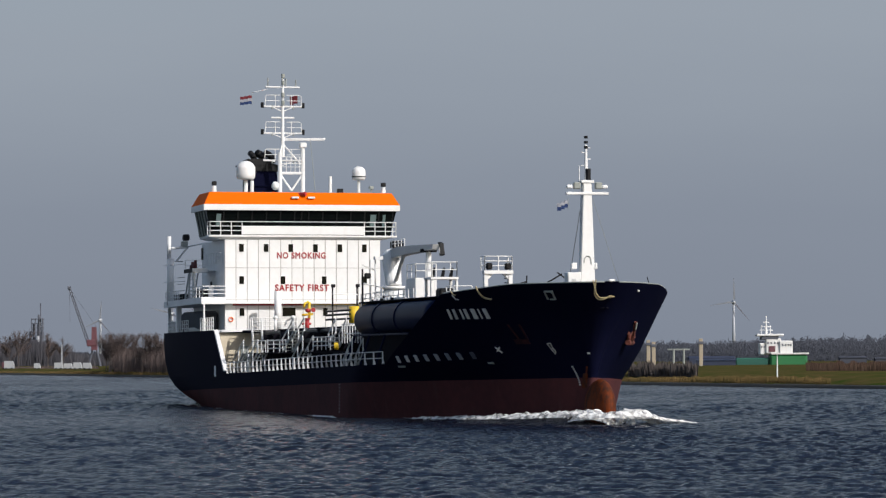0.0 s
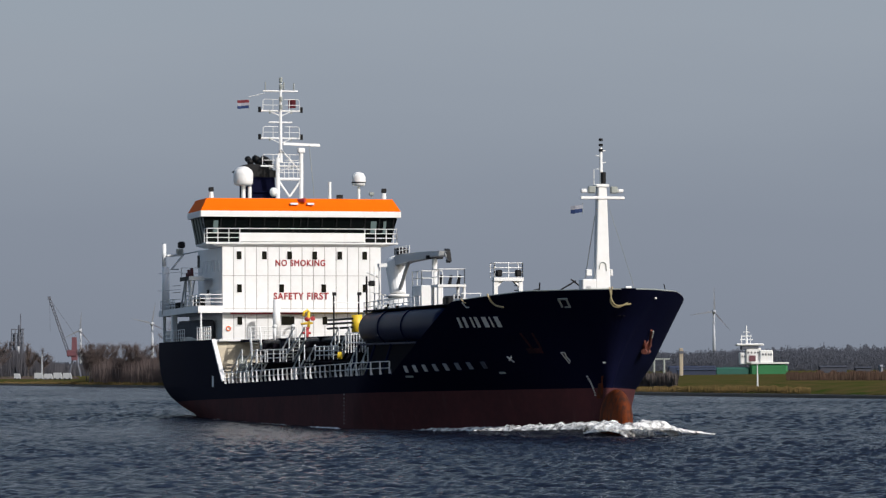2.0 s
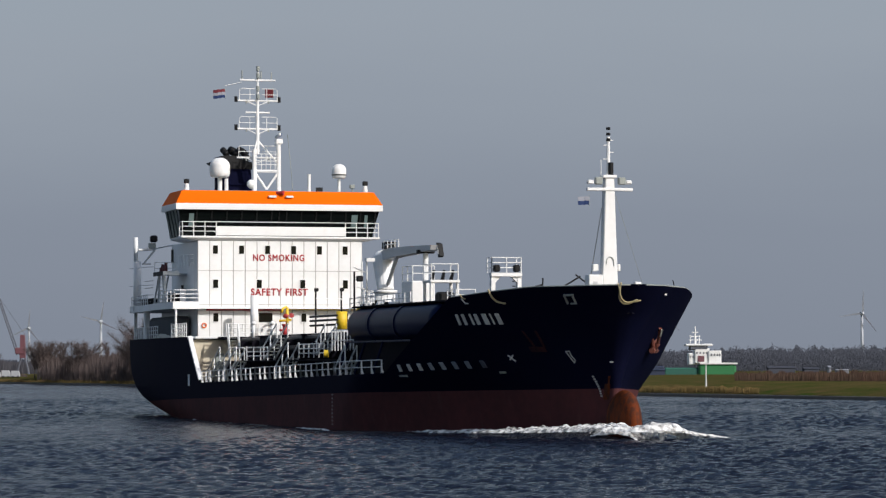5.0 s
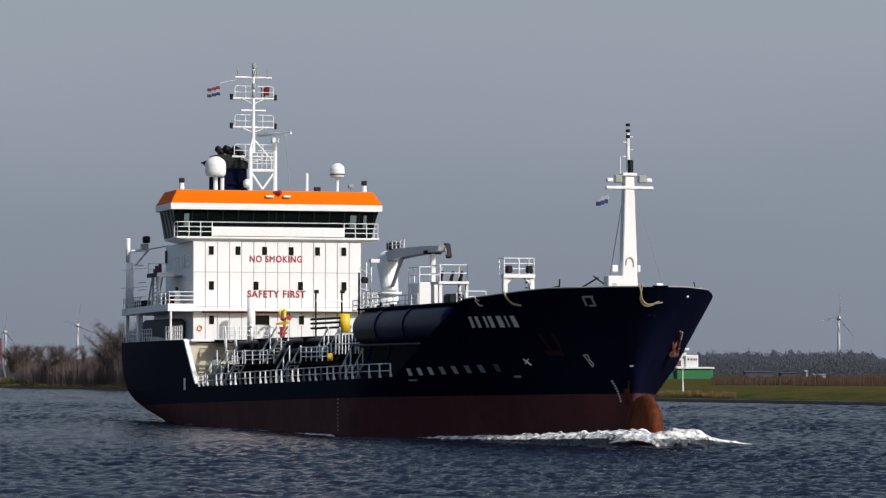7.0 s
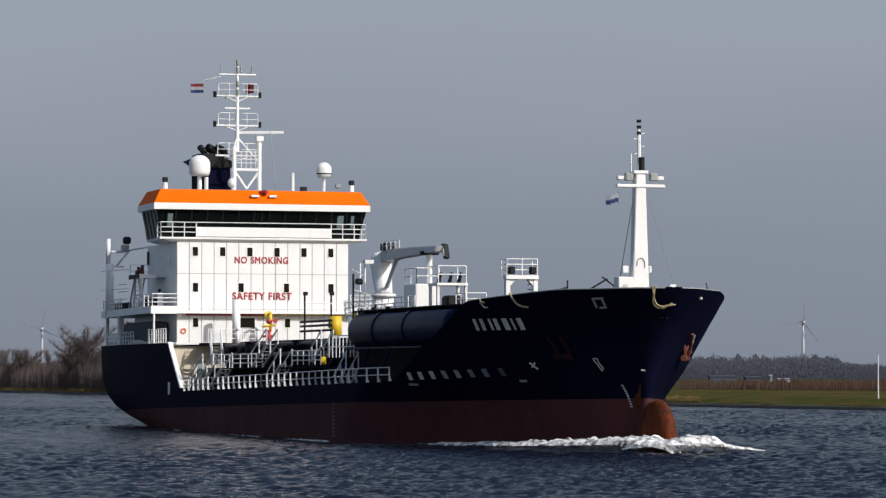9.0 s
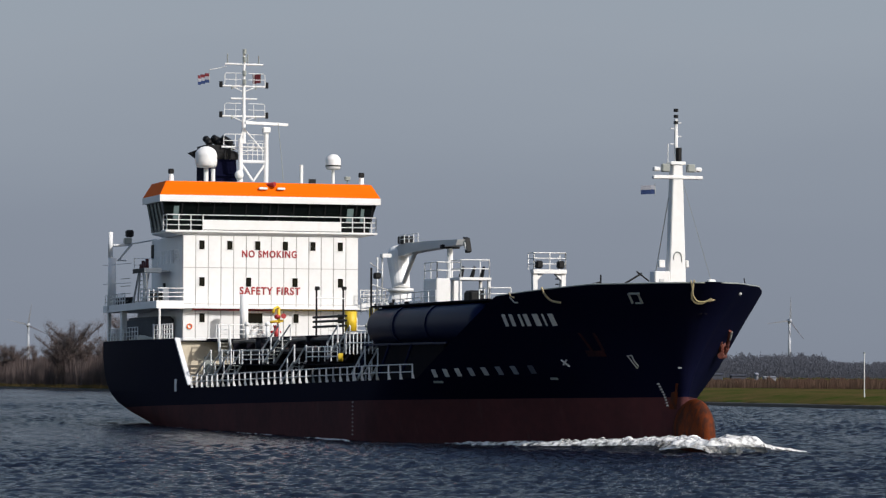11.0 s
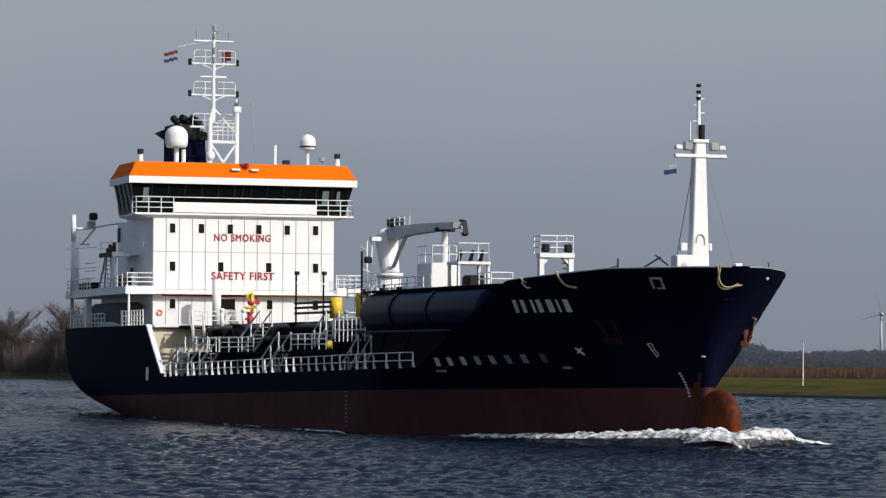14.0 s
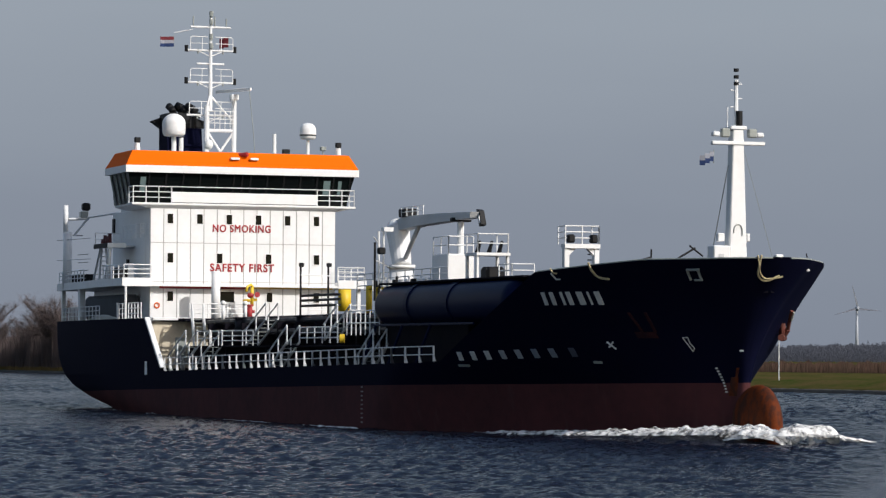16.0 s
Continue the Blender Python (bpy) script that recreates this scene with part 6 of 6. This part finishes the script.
# sheds and vehicles beyond the bank
for az0, az1, d, e, m, nm, lb in ((5.15, 5.6, 1100, 0.02, FARWOOD, "shed", "low grey shed among the woods"), (5.75, 6.0, 1080, 0.0, FARWOOD, "shed", "low grey shed among the woods"), (6.3, 6.5, 1100, -0.03, HAZEPALE, "shed", "low pale shed roof"),
                                  (6.165, 6.2, 1000, 0.03, HAZEPALE, "sign_board", "small white sign board"), (2.75, 3.4, 960, -0.02, FARNAVY, "quay_shed", "long dark quay shed")):
    t, w, h_, dd = box_thing(nm, lb, nm.replace("_", " "), az0, az1, d, e, m)
    part("wall", box(B(), -w / 2, w / 2, -3, 3, 0, h_ * 0.8, 0.05), m, t)
    part("roof", prism(B(), [(-3.3, h_ * 0.8), (3.3, h_ * 0.8), (0, h_)], "x", -w / 2 - 0.2, w / 2 + 0.2), m, t)
for az0, az1, m, e in ((-9.02, -8.86, HAZERED, -0.02), (-8.98, -8.82, VANW, 0.0), (-8.48, -8.38, VANW, -0.04), (-8.14, -8.0, VANW, -0.03), (-7.98, -7.84, VANW, -0.045), (-7.82, -7.68, VANW, -0.03), (-7.66, -7.52, VANW, -0.035), (-6.98, -6.85, VANW, -0.05)):
    d = shore_distance((az0 + az1) / 2) + 60
    t, w, h_, dd = box_thing("parked_van", "pale parked van beyond the bank" if m is VANW else "red parked lorry beyond the bank", "van", az0, az1, d, e, m, group="vehicles behind the bank")
    h_ = max(h_, 1.6)
    bm = B()
    prism(bm, [(-w / 2, 0.35), (w / 2, 0.35), (w / 2, h_ * 0.55), (w / 2 - 0.4, h_), (-w / 2, h_)], "y", -0.9, 0.9)
    part("body", bm, m, t)
    for x in (-w * 0.3, w * 0.3):
        part("wheel", rod(B(), (x, -0.95, 0.32), (x, -0.75, 0.32), 0.32, n=10), BLACK, t)

# harbour crane
def harbour_crane():
    d = 1300.0
    p = place(-7.48, d)
    p.z = ground_at(p) - 0.2
    t = thing("harbour_crane", "red harbour crane with a long lattice jib", "crane")
    t.location = p
    zt = high(0.57, d) - p.z
    bm = B()
    prism(bm, [(-0.9, zt * 0.42), (1.3, zt * 0.42), (0.9, zt), (-0.7, zt)], "y", -1.2, 1.2)
    part("tower", bm, HAZERED, t)
    for x0 in (-2.2, 2.6):
        part("portal_leg", rod(B(), (x0, 0, 0), (x0 * 0.3 + 0.2, 0, zt * 0.45), 0.4, 0.35, 6), HAZEGREY, t)
    part("machinery_house", box(B(), -2.6, 1.2, -1.6, 1.6, zt * 0.52, zt * 0.68, 0.2), HAZERED, t)
    tip = Vector((place(-7.9, d).x - p.x, 0, high(1.235, d) - p.z))
    foot = Vector((-1.6, 0, zt * 0.5))
    bm = B()
    for o in (-0.35, 0.35):
        rod(bm, foot + Vector((o * 1.5, 0, 0)), tip + Vector((o, 0, 0)), 0.2, n=5)
    for k in range(18):
        a, b = foot.lerp(tip, k / 18), foot.lerp(tip, (k + 1) / 18)
        rod(bm, a + Vector((0.45 if k % 2 else -0.45, 0, 0)), b + Vector((-0.45 if k % 2 else 0.45, 0, 0)), 0.14, n=4)
    part("jib", bm, HAZEGREY, t)
    part("jib_head", box(B(), tip.x - 0.6, tip.x + 0.6, -0.5, 0.5, tip.z - 0.7, tip.z + 0.6, 0.1), HAZEGREY, t)
    bm = B()
    rod(bm, tip, (1.0, 0, zt), 0.06, n=4)
    rod(bm, tip, (tip.x + 0.3, 0, tip.z - 13), 0.05, n=4)
    part("hoist_rope", bm, HAZEGREY, t)


harbour_crane()


def refinery():
    d = 1500.0
    p = place(-8.43, d)
    p.z = ground_at(p) - 0.3
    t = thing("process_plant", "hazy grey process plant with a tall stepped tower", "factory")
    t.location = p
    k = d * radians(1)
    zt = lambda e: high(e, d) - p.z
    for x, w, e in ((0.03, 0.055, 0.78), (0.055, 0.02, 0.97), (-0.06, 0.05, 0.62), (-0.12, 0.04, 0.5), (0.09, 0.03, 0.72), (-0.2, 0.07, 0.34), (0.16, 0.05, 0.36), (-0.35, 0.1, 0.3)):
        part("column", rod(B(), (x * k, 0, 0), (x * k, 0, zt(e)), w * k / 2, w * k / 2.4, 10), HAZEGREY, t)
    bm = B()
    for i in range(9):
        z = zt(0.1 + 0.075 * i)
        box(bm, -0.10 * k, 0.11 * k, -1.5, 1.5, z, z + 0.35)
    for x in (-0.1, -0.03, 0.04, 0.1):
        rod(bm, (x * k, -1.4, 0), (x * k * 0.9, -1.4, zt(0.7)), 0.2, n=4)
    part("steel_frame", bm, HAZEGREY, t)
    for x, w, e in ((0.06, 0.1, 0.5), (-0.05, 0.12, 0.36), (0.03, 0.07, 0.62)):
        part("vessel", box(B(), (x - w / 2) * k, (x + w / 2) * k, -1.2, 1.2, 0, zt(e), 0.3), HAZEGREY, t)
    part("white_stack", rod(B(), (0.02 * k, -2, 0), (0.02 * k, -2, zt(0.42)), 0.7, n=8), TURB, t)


refinery()
for az, e in ((-8.02, 0.28),):
    t, w, h_, dd = box_thing("lamp_mast", "small pale mast among the trees", "mast", az - 0.01, az + 0.01, 1200, e, POLEW)
    part("mast", rod(B(), (0, 0, 0), (0, 0, h_), 0.3, 0.2, 6), TURB, t)


# ---- what moves ----
def sailed(t):
    """The ship's pose: a slow, slightly curving course down the river."""
    u = (t - 8) ** 2 / 64 - 1
    return pose(-19.979 + 0.9584 * t - 0.2416 * u, 290.2155 - 3.0963 * t + 0.2764 * u, 0, 0, 0, -73.998 + 0.0793 * t + 0.4066 * u)


SHIP_ROWS = [(t, sailed(t)) for t in range(17)]


def motions():
    walk(ship, SHIP_ROWS)
    walk(wake, [(t, m @ pose(0, 0, 0.02)) for t, m in SHIP_ROWS])
    walk(water, [(0, pose(0, 0, 0)), (8, pose(-3.5, -4.5, 0)), (16, pose(-7, -9, 0))])
    period, rows = 2.24, []
    for k in range(81):
        t = 0.2 * k
        rows.append((t, pose(*RADAR_AT, 0, 0, -14 - 360 * t / period)))
    walk(radar, rows)
    for (e, panels), w, n, base, phase in ((flag_nl, 1.1, 3, 12, 0.0), (flag_red, 0.7, 2, -25, 1.3), (flag_house, 0.95, 3, 5, 2.1)):
        for k, p in panels:
            rows = []
            for i in range(41):
                t = 0.4 * i
                x = y = 0.0
                a = 0.0
                for j in range(k + 1):
                    a = base + (14 + 8 * j) * math.sin(t * 2.7 + phase - j * 1.3)
                    if j < k:
                        x += math.sin(radians(a)) * w / n
                        y -= math.cos(radians(a)) * w / n
                m = pose(x, y, -0.05 * k * (1.2 + math.sin(t * 1.9 + phase)), 0, 0, a) @ Matrix.Translation((0, k * w / n, 0))
                rows.append((t, m))
            walk(p, rows)


motions()
